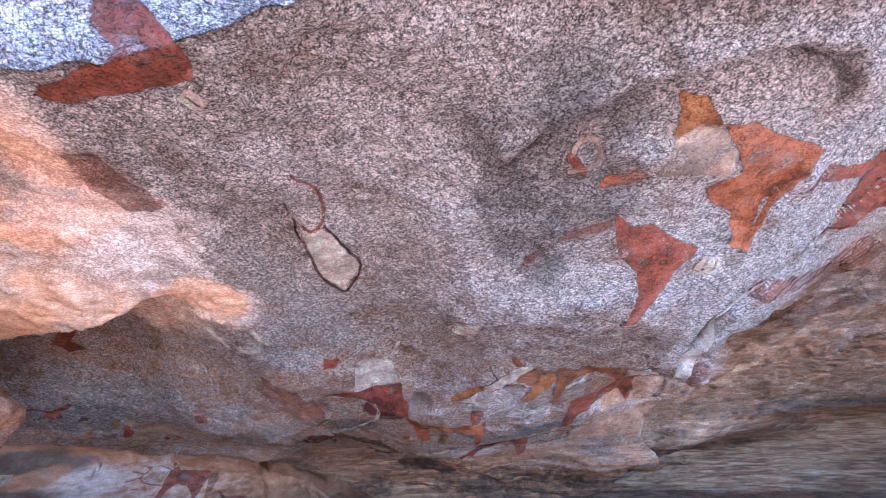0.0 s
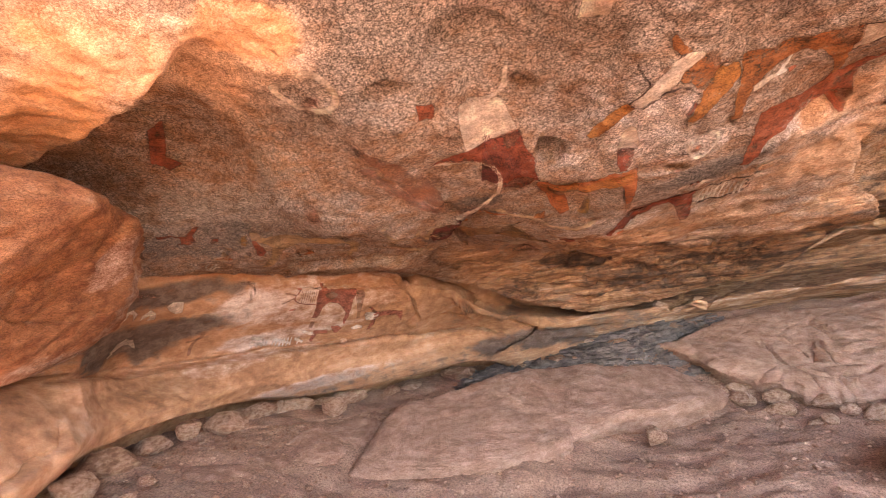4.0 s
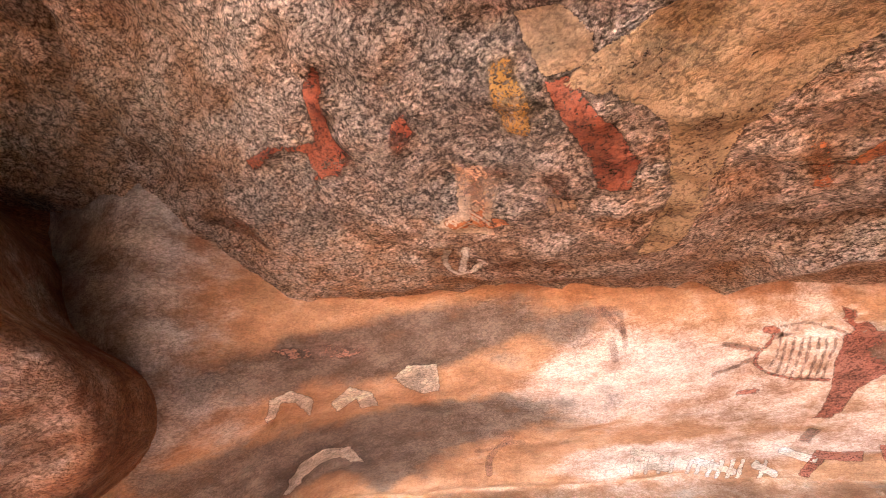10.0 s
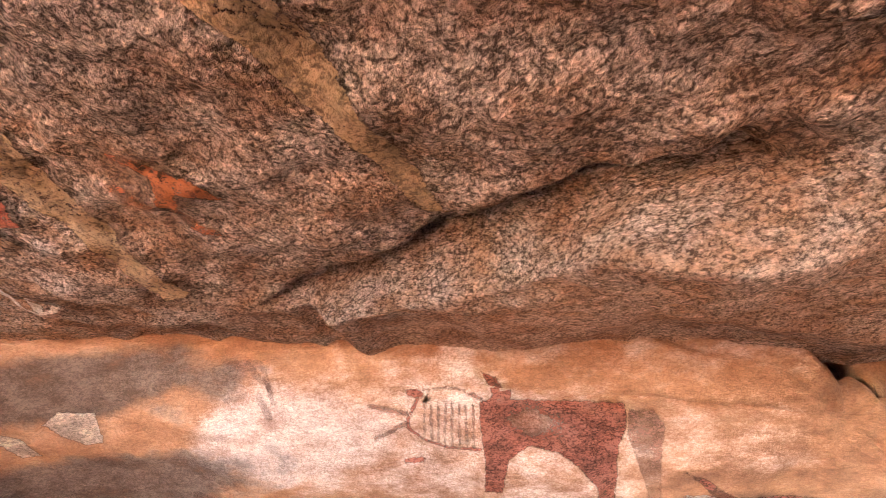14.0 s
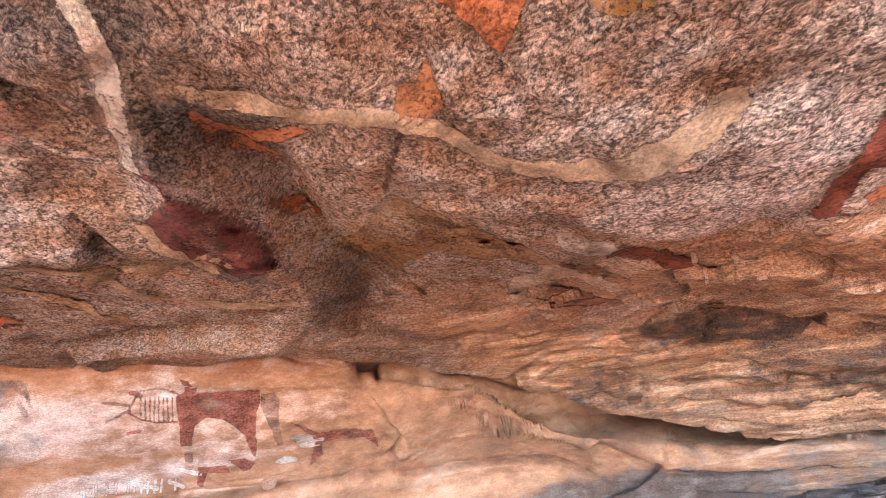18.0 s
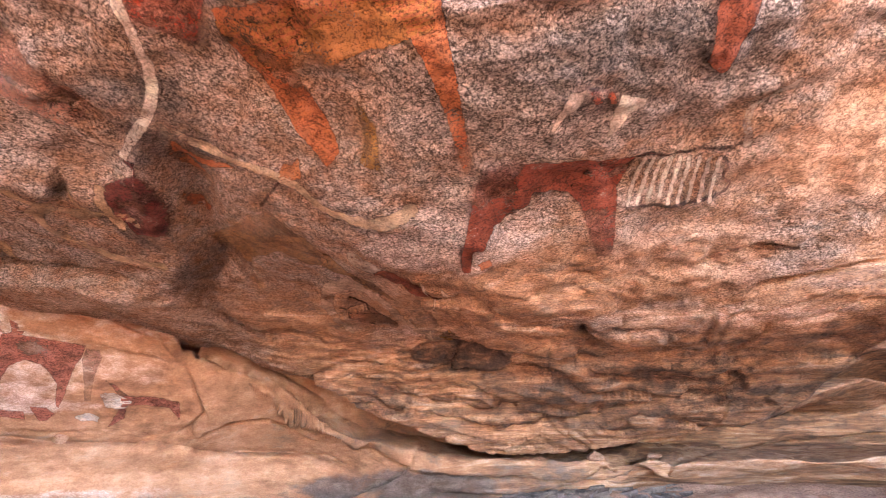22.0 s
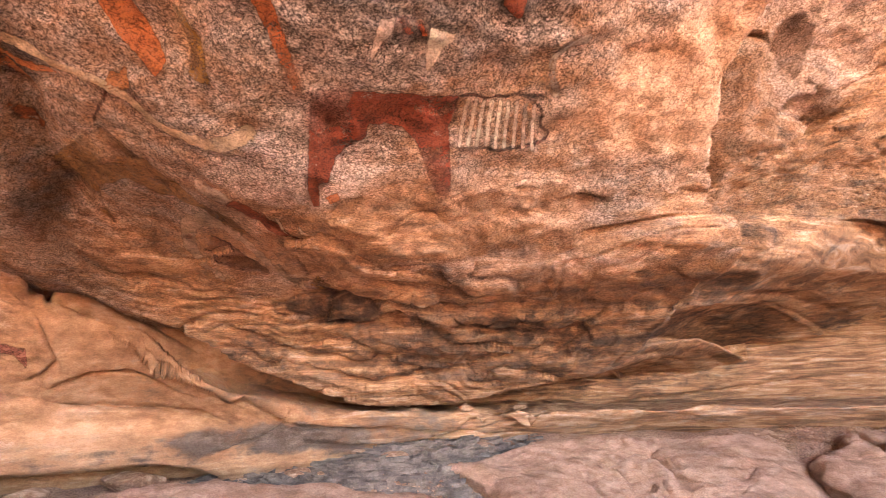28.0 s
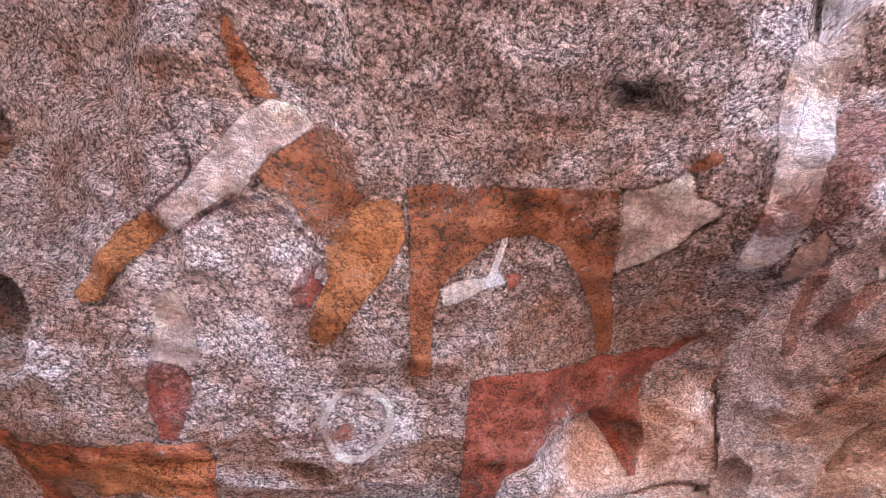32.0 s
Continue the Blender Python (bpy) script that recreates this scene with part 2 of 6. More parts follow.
OVER_LINES.append((0.05, 0.018, 0.04, 0.15, [(2.51, 21.9), (3.68, 36.1), (4.47, 48.9), (5.17, 65.5)]))
OVER_LINES.append((0.05, 0.02, 0.04, 0.15, [(3.66, 14.1), (5.28, 21.8), (6.23, 40.0), (6.65, 53.3)]))
OVER_LINES.append((0.05, 0.018, 0.04, 0.15, [(2.76, 28.7), (3.13, 48.7), (3.49, 69.1), (3.98, 81.7)]))
OVER_LINES.append((0.04, 0.016, 0.03, 0.12, [(2.71, 39.6), (2.91, 65.1), (3.23, 75.6)]))
OVER_LINES.append((0.06, 0.02, 0.03, 0.15, [(2.86, 8.6), (4.19, 8.5), (5.93, 14.9), (7.25, 22.9)]))
OVER_LINES.append((0.06, 0.02, 0.03, 0.15, [(2.98, 1.7), (4.34, 3.9), (6.05, 6.4)]))
OVER_LINES.append((0.03, 0.01, 0.02, 0.1, [(-2.52, 70.0), (-2.59, 70.2), (-2.72, 69.4), (-2.86, 67.1), (-3.00, 64.6), (-3.08, 58.3)]))
WALL_LINES.append((0.02, 0.008, 0.02, 0.08, [(28.6, 1.64), (31.5, 1.66), (37.7, 1.71), (46.7, 1.77), (52.1, 1.80)]))
WALL_LINES.append((0.05, 0.014, 0.04, 0.12, [(29.6, 2.16), (30.7, 1.92), (28.2, 1.83), (28.0, 1.72), (27.9, 1.65)]))
WALL_LINES.append((0.03, 0.012, 0.06, 0.14, [(28.3, 1.63), (26.6, 1.54), (25.6, 1.38), (28.0, 1.25), (30.1, 1.20)]))
WALL_LINES.append((0.03, 0.012, 0.05, 0.14, [(36.6, 2.02), (41.2, 2.01), (46.3, 2.03), (51.3, 1.98), (58.7, 1.99)]))
WALL_LINES.append((0.02, 0.01, 0.02, 0.08, [(39.2, 1.92), (37.2, 1.87), (31.9, 1.80), (31.0, 1.76)]))
WALL_LINES.append((0.03, 0.01, 0.02, 0.1, [(46.8, 1.24), (42.0, 1.23), (38.6, 1.22)]))
WALL_LINES.append((0.04, 0.012, 0.02, 0.1, [(75.4, 1.16), (75.0, 1.08), (73.8, 1.01)]))
WALL_LINES.append((0.06, 0.016, 0.05, 0.15, [(30.1, 1.85), (26.5, 1.69), (20.1, 1.61), (15.4, 1.45), (10.9, 1.26), (5.0, 1.10)]))
WALL_LINES.append((0.05, 0.014, 0.04, 0.12, [(28.4, 1.19), (22.7, 1.31), (18.2, 1.29), (12.1, 1.08)]))
WALL_LINES.append((0.04, 0.013, 0.03, 0.1, [(18.7, 1.53), (12.8, 1.37), (7.8, 1.20), (4.6, 1.12)]))
WALL_LINES.append((0.04, 0.013, 0.03, 0.1, [(1.5, 0.86), (-9.2, 0.83), (-17.1, 0.79), (-24.0, 1.01)]))
WALL_LINES.append((0.04, 0.014, 0.03, 0.12, [(-0.2, 0.73), (-11.1, 0.67), (-21.2, 0.80), (-31.5, 1.03), (-41.3, 1.08)]))
WALL_LINES.append((0.04, 0.012, 0.03, 0.1, [(-20.8, 0.89), (-28.9, 0.97), (-38.9, 1.09), (-46.3, 1.17)]))
WALL_LINES.append((0.05, 0.014, 0.04, 0.12, [(7.4, 1.06), (1.6, 0.91), (4.4, 0.80), (10.5, 0.69)]))


def near_line(px, py, qx, qy):
    """Distance to a line, and on which side of it (positive: to its right)."""
    best, side = np.full(px.shape, 9.0), np.zeros(px.shape)
    for ax, ay, bx, by in zip(qx, qy, qx[1:], qy[1:]):
        ex, ey = bx - ax, by - ay
        k = np.clip(((px - ax) * ex + (py - ay) * ey) / (ex * ex + ey * ey + 1e-12), 0, 1)
        d = np.hypot(px - ax - k * ex, py - ay - k * ey)
        c = (px - ax) * ey - (py - ay) * ex
        side = np.where(d < best, c, side)
        best = np.minimum(best, d)
    return best, side


def cut(lines, u, v, su, sv, wob):
    """Grooves with a proud flake on one side."""
    out = np.zeros(u.shape)
    flat = out.ravel()
    uu, vv, ww = u.ravel(), v.ravel(), wob.ravel()
    ku, kv = np.broadcast_to(su, u.shape).ravel(), np.broadcast_to(sv, v.shape).ravel()
    for depth, width, step, fall, pts in lines:
        q = np.array(pts)
        mu, mv = float(np.median(ku)), float(np.median(kv))
        near = np.flatnonzero((uu > q[:, 0].min() - 0.5 / mu) & (uu < q[:, 0].max() + 0.5 / mu) & (vv > q[:, 1].min() - 0.5 / mv) & (vv < q[:, 1].max() + 0.5 / mv))
        if not near.size:
            continue
        au, av = ku[near].mean(), kv[near].mean()
        d, side = near_line(uu[near] * au + ww[near], vv[near] * av + 0.7 * ww[near], q[:, 0] * au, q[:, 1] * av)
        ends = smooth(0, 0.25, np.minimum(np.hypot(uu[near] - q[0, 0], 0) * au + np.abs(vv[near] - q[0, 1]) * av, np.abs(uu[near] - q[-1, 0]) * au + np.abs(vv[near] - q[-1, 1]) * av))
        flat[near] += ends * (2.1 * depth * np.exp(-(d / (1.45 * width)) ** 2) - 1.5 * step * np.exp(-d / fall) * (side > 0))
    return flat.reshape(u.shape)


def over_relief(x, th, r):
    """Worn grain of the face, and thin beds along its underside."""
    p = over_place(x, th, r)
    out = 0.03 * fbm(p, 0.5, 4, 3) + 0.011 * fbm(p, 0.075, 3, 5, 0.6)
    low = 1 - smooth(7, 15, th + 4 * fbm(p, 0.6, 3, 8))
    warp = 1.1 * fbm(p, 0.9, 3, 9) + 0.35 * x
    here = 0.5 + 0.5 * vnoise(np.stack([x * 1.3, p[..., 2] * 7, 0 * x], -1), 10)
    beds = here * 0.085 * terraces(p[..., 2] * 4.6 + warp) + (1 - here) * 0.03 * terraces(p[..., 2] * 13 + 2.2 * warp)
    away = smooth(1.9, 2.5, x) * (1 - smooth(66, 92, th + 6 * fbm(p, 0.8, 2, 12))) * smooth(6, 18, th)
    slope = th * 0.055 - 0.55 * x + 0.3 * fbm(p, 0.8, 3, 13)
    rows = here * 0.07 * terraces(slope * 5) + 0.035 * (1 - 0.5 * here) * terraces(slope * 13 + warp)
    out = out + low * (1 - away) * (1 - 0.8 * smooth(1.75, 2.15, x)) * beds + away * rows * (0.35 + 0.65 * smooth(2.7, 3.8, x)) + away * 0.03 * fbm(p, 0.22, 3, 17)
    return out + cut(OVER_LINES, x, th, 1.0, r * 0.01745, 0.02 * fbm(p, 0.15, 3, 16))


def over_place(x, th, r):
    a = np.radians(th)
    return np.stack([x, OY + r * np.cos(a), OZ + r * np.sin(a)], -1)


def pushed(p, px, py, lift):
    """The points p moved along the surface's normal, given two neighbours of each."""
    n = np.cross(px - p, py - p)
    return p + n / (np.linalg.norm(n, axis=-1, keepdims=True) + 1e-9) * lift[..., None]


def over_point(x, th, proud=0.0):
    """The overhang's rough surface, or a sheet that far in front of it."""
    r = over_rho(x, th)
    p = over_place(x, th, r)
    px = over_place(x + 0.02, th, over_rho(x + 0.02, th))
    py = over_place(x, th + 0.6, over_rho(x, th + 0.6))
    return pushed(p, py, px, over_relief(x, th, r) - proud)


# the lower wall: radii round an upright line, bearings from +y to the left
WX, WY = -0.7, 3.4
WA = [-70, -50, -32, -16, 0, 14, 28, 44, 60, 78, 95]
WZ = [0.2, 0.6, 0.95, 1.3, 1.6, 1.9, 2.4]
WRIBS = [
    [8.16, 7.68, 7.27, 7.15, 7.21, 7.31, 7.64],
    [7.1, 6.64, 6.16, 6.06, 6.11, 6.16, 6.49],
    [6.09, 5.84, 5.01, 4.75, 4.92, 5.1, 5.54],
    [4.89, 4.47, 3.95, 3.59, 3.83, 4.14, 4.82],
    [4.02, 3.59, 3.62, 3.18, 3.22, 3.44, 4.27],
    [3.71, 3.5, 3.74, 3.17, 2.84, 3, 3.96],
    [3.48, 3.25, 3.42, 3.06, 2.74, 2.61, 3.56],
    [3.3, 3.03, 3.11, 2.88, 2.55, 2.5, 3.01],
    [3.19, 3.07, 2.94, 2.99, 2.65, 2.41, 2.73],
    [2.89, 2.83, 2.71, 3.14, 2.86, 2.56, 2.61],
    [2.75, 2.68, 2.64, 2.62, 2.5, 2.4, 2.39],
]


TOP_A, TOP_Z = [-75, -15, -8, -1, 5, 11, 15.4, 20, 26.5, 28.5, 30], [0.88, 0.9, 0.92, 0.96, 1.09, 1.26, 1.45, 1.6, 1.69, 1.78, 2.4]
CRACK_A, CRACK_Z = [-75, 0, 11, 13.3, 26.6, 30.8, 35, 40, 46.8, 56.7, 62, 71.6, 76.7, 85, 95], [0.5, 0.65, 0.95, 1.0, 1.08, 1.13, 1.15, 1.17, 1.2, 1.25, 1.25, 1.29, 1.31, 1.36, 1.42]
BAND_A, BAND_Z = [20, 30, 45, 51, 58, 65.5, 69.5, 73.6, 79.6, 100], [1.42, 1.46, 1.49, 1.5, 1.53, 1.57, 1.62, 1.66, 1.7, 1.7]
# where the ledge ends below and the wall runs back under it
SOLE_A, SOLE_Z = [-75, 0, 11, 20, 37, 51, 60, 74, 86, 95, 103, 112, 125, 175], [0.2, 0.3, 0.58, 0.64, 0.64, 0.71, 0.82, 0.9, 0.93, 0.92, 0.9, 0.8, 0.6, 0.3]


def sole(az, z):
    d = z - spline(SOLE_A, SOLE_Z, az.ravel()).reshape(az.shape)
    return 0.1 * smooth(0.16, 0.0, d) + 0.6 * smooth(0.01, -0.07, d)


def wall_r(az, z, end=0.7):
    r = loft(WA, WZ, WRIBS, az, z)
    top = spline(TOP_A, TOP_Z, az.ravel()).reshape(az.shape)
    r = r + (0.45 + 1.3 * (1 - smooth(-24, 22, az))) * smooth(-0.01, 0.07, z - top) * (1 - smooth(28, 31, az))
    d = z - spline(CRACK_A, CRACK_Z, az.ravel()).reshape(az.shape)
    s = smooth(6, 14, az)
    r = r - s * 0.13 * smooth(0.02, -0.05, d) + s * 0.1 * np.exp(-(d / 0.018) ** 2) + s * sole(az, z)
    d = z - spline(BAND_A, BAND_Z, az.ravel()).reshape(az.shape)
    r = r + end * smooth(91, 99, az)
    return r + smooth(36, 44, az) * (0.035 * smooth(0.0, -0.03, d) + 0.02 * np.exp(-(d / 0.012) ** 2)) - 0.05 * np.exp(-((az - 30) / 9) ** 2) * np.exp(-((z - 1.55) / 0.16) ** 2)


def wall_relief(az, z, r):
    p = wall_place(az, z, r)
    warp = 0.8 * fbm(p, 0.8, 3, 22) + 0.25 * fbm(p, 0.2, 3, 27) + 0.02 * az
    here = 0.5 + 0.5 * vnoise(np.stack([az * 0.06, z * 6, 0 * z], -1), 23)
    low = smooth(4, -12, az) + 0.15 * smooth(0.95, 0.7, z) * smooth(60, 20, az)
    out = 0.025 * fbm(p, 0.5, 4, 21) + 0.006 * fbm(p, 0.07, 2, 24) + np.clip(0.1 + low, 0, 1) * (1 - 0.55 * smooth(6, -8, az)) * (here * 0.055 * terraces(z * 7 + warp) + 0.025 * terraces(z * 18 + 2 * warp))
    return out + cut(WALL_LINES, az, z, r * 0.01745, 1.0, 0.015 * fbm(p, 0.15, 3, 26))


def wall_point(az, z, proud=0.0):
    r = wall_r(az, z)
    p = wall_place(az, z, r)
    px = wall_place(az + 0.4, z, wall_r(az + 0.4, z))
    py = wall_place(az, z + 0.02, wall_r(az, z + 0.02))
    return pushed(p, px, py, wall_relief(az, z, r) - proud)


# the boulder at the inner end, over a smooth foot: radii round the same upright line
EDGE_Z, EDGE_A = [1.42, 1.47, 1.52, 1.58, 1.65, 1.72, 1.8, 1.87, 1.94, 2.0, 2.1, 2.2, 2.4, 2.6, 3.3], [110, 105, 101, 97.5, 95, 93.7, 93.5, 94.3, 96.5, 98.5, 100, 101, 105, 111, 122]
FOOT_A, FOOT_R = [80, 86, 92, 100, 112, 130, 175], [2.62, 2.6, 2.52, 2.42, 2.3, 2.45, 4.1]


def boulder_r(az, z):
    foot = spline(FOOT_A, FOOT_R, az.ravel()).reshape(az.shape) + 2.5 * np.clip(z - 1.15, 0, 0.4) ** 2 - 0.12 * np.exp(-((z - 1.02) / 0.16) ** 2) + sole(az, z)
    join = 1 - smooth(87, 103, az)
    foot = foot + (wall_r(np.clip(az, -70, 95), z, 0.0) + 0.05 * smooth(91, 84, az) + 0.3 * smooth(88, 81, az) - foot) * join
    a = az - spline(EDGE_Z, EDGE_A, z.ravel()).reshape(z.shape)
    up = 2.08 - np.clip(z - 1.85, -0.36, 0.3) + 1.1 * smooth(0.5, -7, a) - 0.06 * smooth(0, 4, a) - 0.1 * smooth(3, 8, a) + 2.2 * smooth(130, 178, az) + 0.9 * smooth(2.2, 2.6, z) * smooth(100, 112, az)
    return foot + (up - foot) * smooth(1.44, 1.49, z)


def wall_place(az, z, r):
    a = np.radians(az)
    return np.stack([WX - r * np.sin(a), WY + r * np.cos(a), z], -1)


def ground_z(x, y):
    a = np.degrees(np.arctan2(-(x - WX), y - WY))
    d = spline(WA, [7.97, 6.92, 6.01, 4.73, 3.85, 3.65, 3.42, 3.21, 3.18, 2.91, 2.44], a.ravel()).reshape(a.shape) - np.hypot(x - WX, y - WY)
    d = np.where(a < -100, 9, d + 3 * smooth(105, 150, a))
    z = 0.72 - 0.68 * smooth(0, 3.2, d) - 0.28 * smooth(-18, 8, a) * (1 - smooth(0.2, 2.6, d))
    z = z + 0.26 * smooth(32, 75, a) * (1 - smooth(120, 150, a)) * (1 - smooth(0.3, 2.2, d))
    z = z - 0.07 * np.exp(-(x - 0.55) ** 2 - (y - 2.9) ** 2)
    return z - 0.25 * smooth(0.5, -4, y) - 2.5 * smooth(-5, -40, y) + 0.5 * smooth(5.2, 8, x) + 2.6 * smooth(7.5, 17, x) + 5 * smooth(14, 60, x)


# ---- materials ----
def nodes_of(name):
    m = bpy.data.materials.new(name)
    m.use_nodes = True
    t = m.node_tree
    return m, t, t.nodes["Principled BSDF"]


def node(t, kind, **inputs):
    n = t.nodes.new("ShaderNode" + kind)
    for key, value in inputs.items():
        key = key.replace("_", " ")
        if hasattr(value, "is_linked"):
            t.links.new(value, n.inputs[key])
        else:
            n.inputs[key].default_value = value
    return n


def noise_tex(t, vec, scale, detail=4, rough=0.6, twist=0.0):
    n = node(t, "TexNoise", Scale=scale, Detail=detail, Roughness=rough, Distortion=twist)
    t.links.new(vec, n.inputs["Vector"])
    return n.outputs["Fac"]


def ramp(t, fac, stops):
    n = t.nodes.new("ShaderNodeValToRGB")
    t.links.new(fac, n.inputs["Fac"])
    while len(n.color_ramp.elements) < len(stops):
        n.color_ramp.elements.new(0.5)
    for e, (pos, col) in zip(n.color_ramp.elements, stops):
        e.position, e.color = pos, (*col, 1) if len(col) == 3 else col
    return n.outputs["Color"]


def maths(t, op, a, b=0.0, clamp=False):
    n = t.nodes.new("ShaderNodeMath")
    n.operation, n.use_clamp = op, clamp
    for s, value in zip(n.inputs, (a, b)):
        if hasattr(value, "is_linked"):
            t.links.new(value, s)
        else:
            s.default_value = value
    return n.outputs[0]


def blend(t, fac, a, b, mode="MIX"):
    n = t.nodes.new("ShaderNodeMix")
    n.data_type, n.blend_type = "RGBA", mode
    for s, value in ((n.inputs["Factor"], fac), (n.inputs["A"], a), (n.inputs["B"], b)):
        if hasattr(value, "is_linked"):
            t.links.new(value, s)
        else:
            s.default_value = value if isinstance(value, float) else (*value, 1)
    return n.outputs["Result"]


def attr(t, name):
    n = t.nodes.new("ShaderNodeAttribute")
    n.attribute_name = name
    return n.outputs["Fac"]


def coords(t):
    return t.nodes.new("ShaderNodeTexCoord").outputs["Object"]


def worn(t, weight, fac, soft=0.22):
    """A weight whose border is broken up by a noise."""
    v = maths(t, "ADD", weight, maths(t, "MULTIPLY", maths(t, "SUBTRACT", fac, 0.5), 1.5))
    n = t.nodes.new("ShaderNodeMapRange")
    n.interpolation_type = "SMOOTHSTEP"
    t.links.new(v, n.inputs["Value"])
    n.inputs["From Min"].default_value, n.inputs["From Max"].default_value = 0.5 - soft, 0.5 + soft
    return n.outputs["Result"]


def flattened(t, vec, k=1.9):
    """Coordinates squeezed upwards, so that a grain runs along the beds."""
    n = t.nodes.new("ShaderNodeMapping")
    n.inputs["Scale"].default_value = (1.0, 1.0, k)
    t.links.new(vec, n.inputs["Vector"])
    return n.outputs[0]


def crinkle(t):
    """The crinkled grain of the rock: fine creases between small crests; the patches it wears into; a broader unevenness."""
    c = flattened(t, coords(t))
    crease = 0.0
    for size, k in ((80, 0.1), (33, 0.1)):
        line = maths(t, "ABSOLUTE", maths(t, "SUBTRACT", noise_tex(t, c, size, 4, 0.6, 0.1), 0.5))
        crease = maths(t, "ADD", crease, maths(t, "MULTIPLY", maths(t, "MINIMUM", maths(t, "MULTIPLY", line, 12.0), 1.0), k))
    grit = maths(t, "MULTIPLY", noise_tex(t, c, 140, 4, 0.7), 0.44)
    return maths(t, "ADD", maths(t, "ADD", crease, grit), 0.145), noise_tex(t, c, 8.5, 8, 0.62), noise_tex(t, c, 26, 3, 0.55, 0.4)


def grain_bump(t, b, coarse, fine, strength):
    h = maths(t, "ADD", maths(t, "MULTIPLY", coarse, 0.6), maths(t, "MULTIPLY", fine, 0.5))
    bump = t.nodes.new("ShaderNodeBump")
    bump.inputs["Distance"].default_value = 0.12
    t.links.new(h, bump.inputs["Height"])
    if hasattr(strength, "is_linked"):
        t.links.new(strength, bump.inputs["Strength"])
    else:
        bump.inputs["Strength"].default_value = strength
    t.links.new(bump.outputs[0], b.inputs["Normal"])


def grain_shade(t, col, coarse, amount=1.0):
    """Light on the crests of the grain and shade in its pits, put into the colour."""
    return blend(t, amount, col, ramp(t, coarse, [(0.4, (0.24, 0.22, 0.2)), (0.455, (0.78, 0.76, 0.74)), (0.52, (1.2, 1.2, 1.18)), (0.6, (1.75, 1.7, 1.63))]), "MULTIPLY")


def rock_material(name, warm=0.0, rough=1.0):
    m, t, b = nodes_of(name)
    c = coords(t)
    coarse, patch, fine = crinkle(t)
    big = noise_tex(t, c, 1.7, 8, 0.6)
    tone = maths(t, "ADD", maths(t, "MULTIPLY", big, 0.6), maths(t, "MULTIPLY", patch, 0.4))
    col = ramp(t, tone, [(0.36, (0.22, 0.115, 0.065)), (0.45, (0.36, 0.19, 0.105)), (0.53, (0.48, 0.275, 0.16)), (0.62, (0.6, 0.4, 0.27))])
    if warm:
        col = blend(t, warm, col, ramp(t, patch, [(0.35, (0.2, 0.066, 0.032)), (0.65, (0.43, 0.185, 0.085))]))
    crust = maths(t, "ADD", maths(t, "MULTIPLY", coarse, 0.15 + 0.55 * rough), maths(t, "MULTIPLY", patch, 0.85 - 0.55 * rough))
    dots = ramp(t, crust, [(0.36, (0.13, 0.115, 0.107)), (0.45, (0.27, 0.235, 0.213)), (0.54, (0.42, 0.365, 0.33)), (0.64, (0.62, 0.55, 0.505))])
    col = blend(t, maths(t, "MULTIPLY", worn(t, attr(t, "grey"), patch, 0.4), 0.9), col, dots)
    col = blend(t, maths(t, "MULTIPLY", worn(t, attr(t, "orange"), patch, 0.4), 0.85), col, ramp(t, tone, [(0.36, (0.44, 0.19, 0.08)), (0.5, (0.55, 0.3, 0.155)), (0.62, (0.65, 0.42, 0.27))]))
    col = blend(t, maths(t, "MULTIPLY", worn(t, attr(t, "pale"), crust, 0.35), 0.75), col, ramp(t, crust, [(0.38, (0.5, 0.42, 0.385)), (0.6, (0.84, 0.77, 0.735))]))
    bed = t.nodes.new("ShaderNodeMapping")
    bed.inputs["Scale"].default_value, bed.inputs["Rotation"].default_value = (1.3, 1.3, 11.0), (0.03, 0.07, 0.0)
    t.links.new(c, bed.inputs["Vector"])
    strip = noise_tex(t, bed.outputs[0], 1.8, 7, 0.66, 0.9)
    # bed colours; the darkest stop also puts the shade of crevices into them
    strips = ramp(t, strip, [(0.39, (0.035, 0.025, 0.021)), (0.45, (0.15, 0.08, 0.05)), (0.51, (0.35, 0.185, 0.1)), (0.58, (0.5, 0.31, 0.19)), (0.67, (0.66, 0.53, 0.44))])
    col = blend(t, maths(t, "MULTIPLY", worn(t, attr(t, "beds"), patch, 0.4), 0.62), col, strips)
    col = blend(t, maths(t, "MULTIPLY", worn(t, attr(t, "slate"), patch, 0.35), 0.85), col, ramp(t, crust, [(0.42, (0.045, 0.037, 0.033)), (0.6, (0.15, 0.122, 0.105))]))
    # near-black for dark stains, and for shade put into recesses as colour
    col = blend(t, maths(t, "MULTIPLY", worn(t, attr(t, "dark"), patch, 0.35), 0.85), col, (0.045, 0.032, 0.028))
    sleek = maths(t, "MAXIMUM", attr(t, "orange"), attr(t, "sleek"))
    col = grain_shade(t, col, coarse, maths(t, "SUBTRACT", 0.06 + 0.84 * rough ** 1.5, maths(t, "MULTIPLY", sleek, 0.04 + 0.46 * rough ** 1.5)))
    t.links.new(col, b.inputs["Base Color"])
    b.inputs["Roughness"].default_value = 0.88
    b.inputs["Specular IOR Level"].default_value = 0.25
    grain_bump(t, b, coarse, fine, maths(t, "SUBTRACT", 0.4 + 0.6 * rough, maths(t, "MULTIPLY", sleek, 0.2 + 0.5 * rough)))
    return m


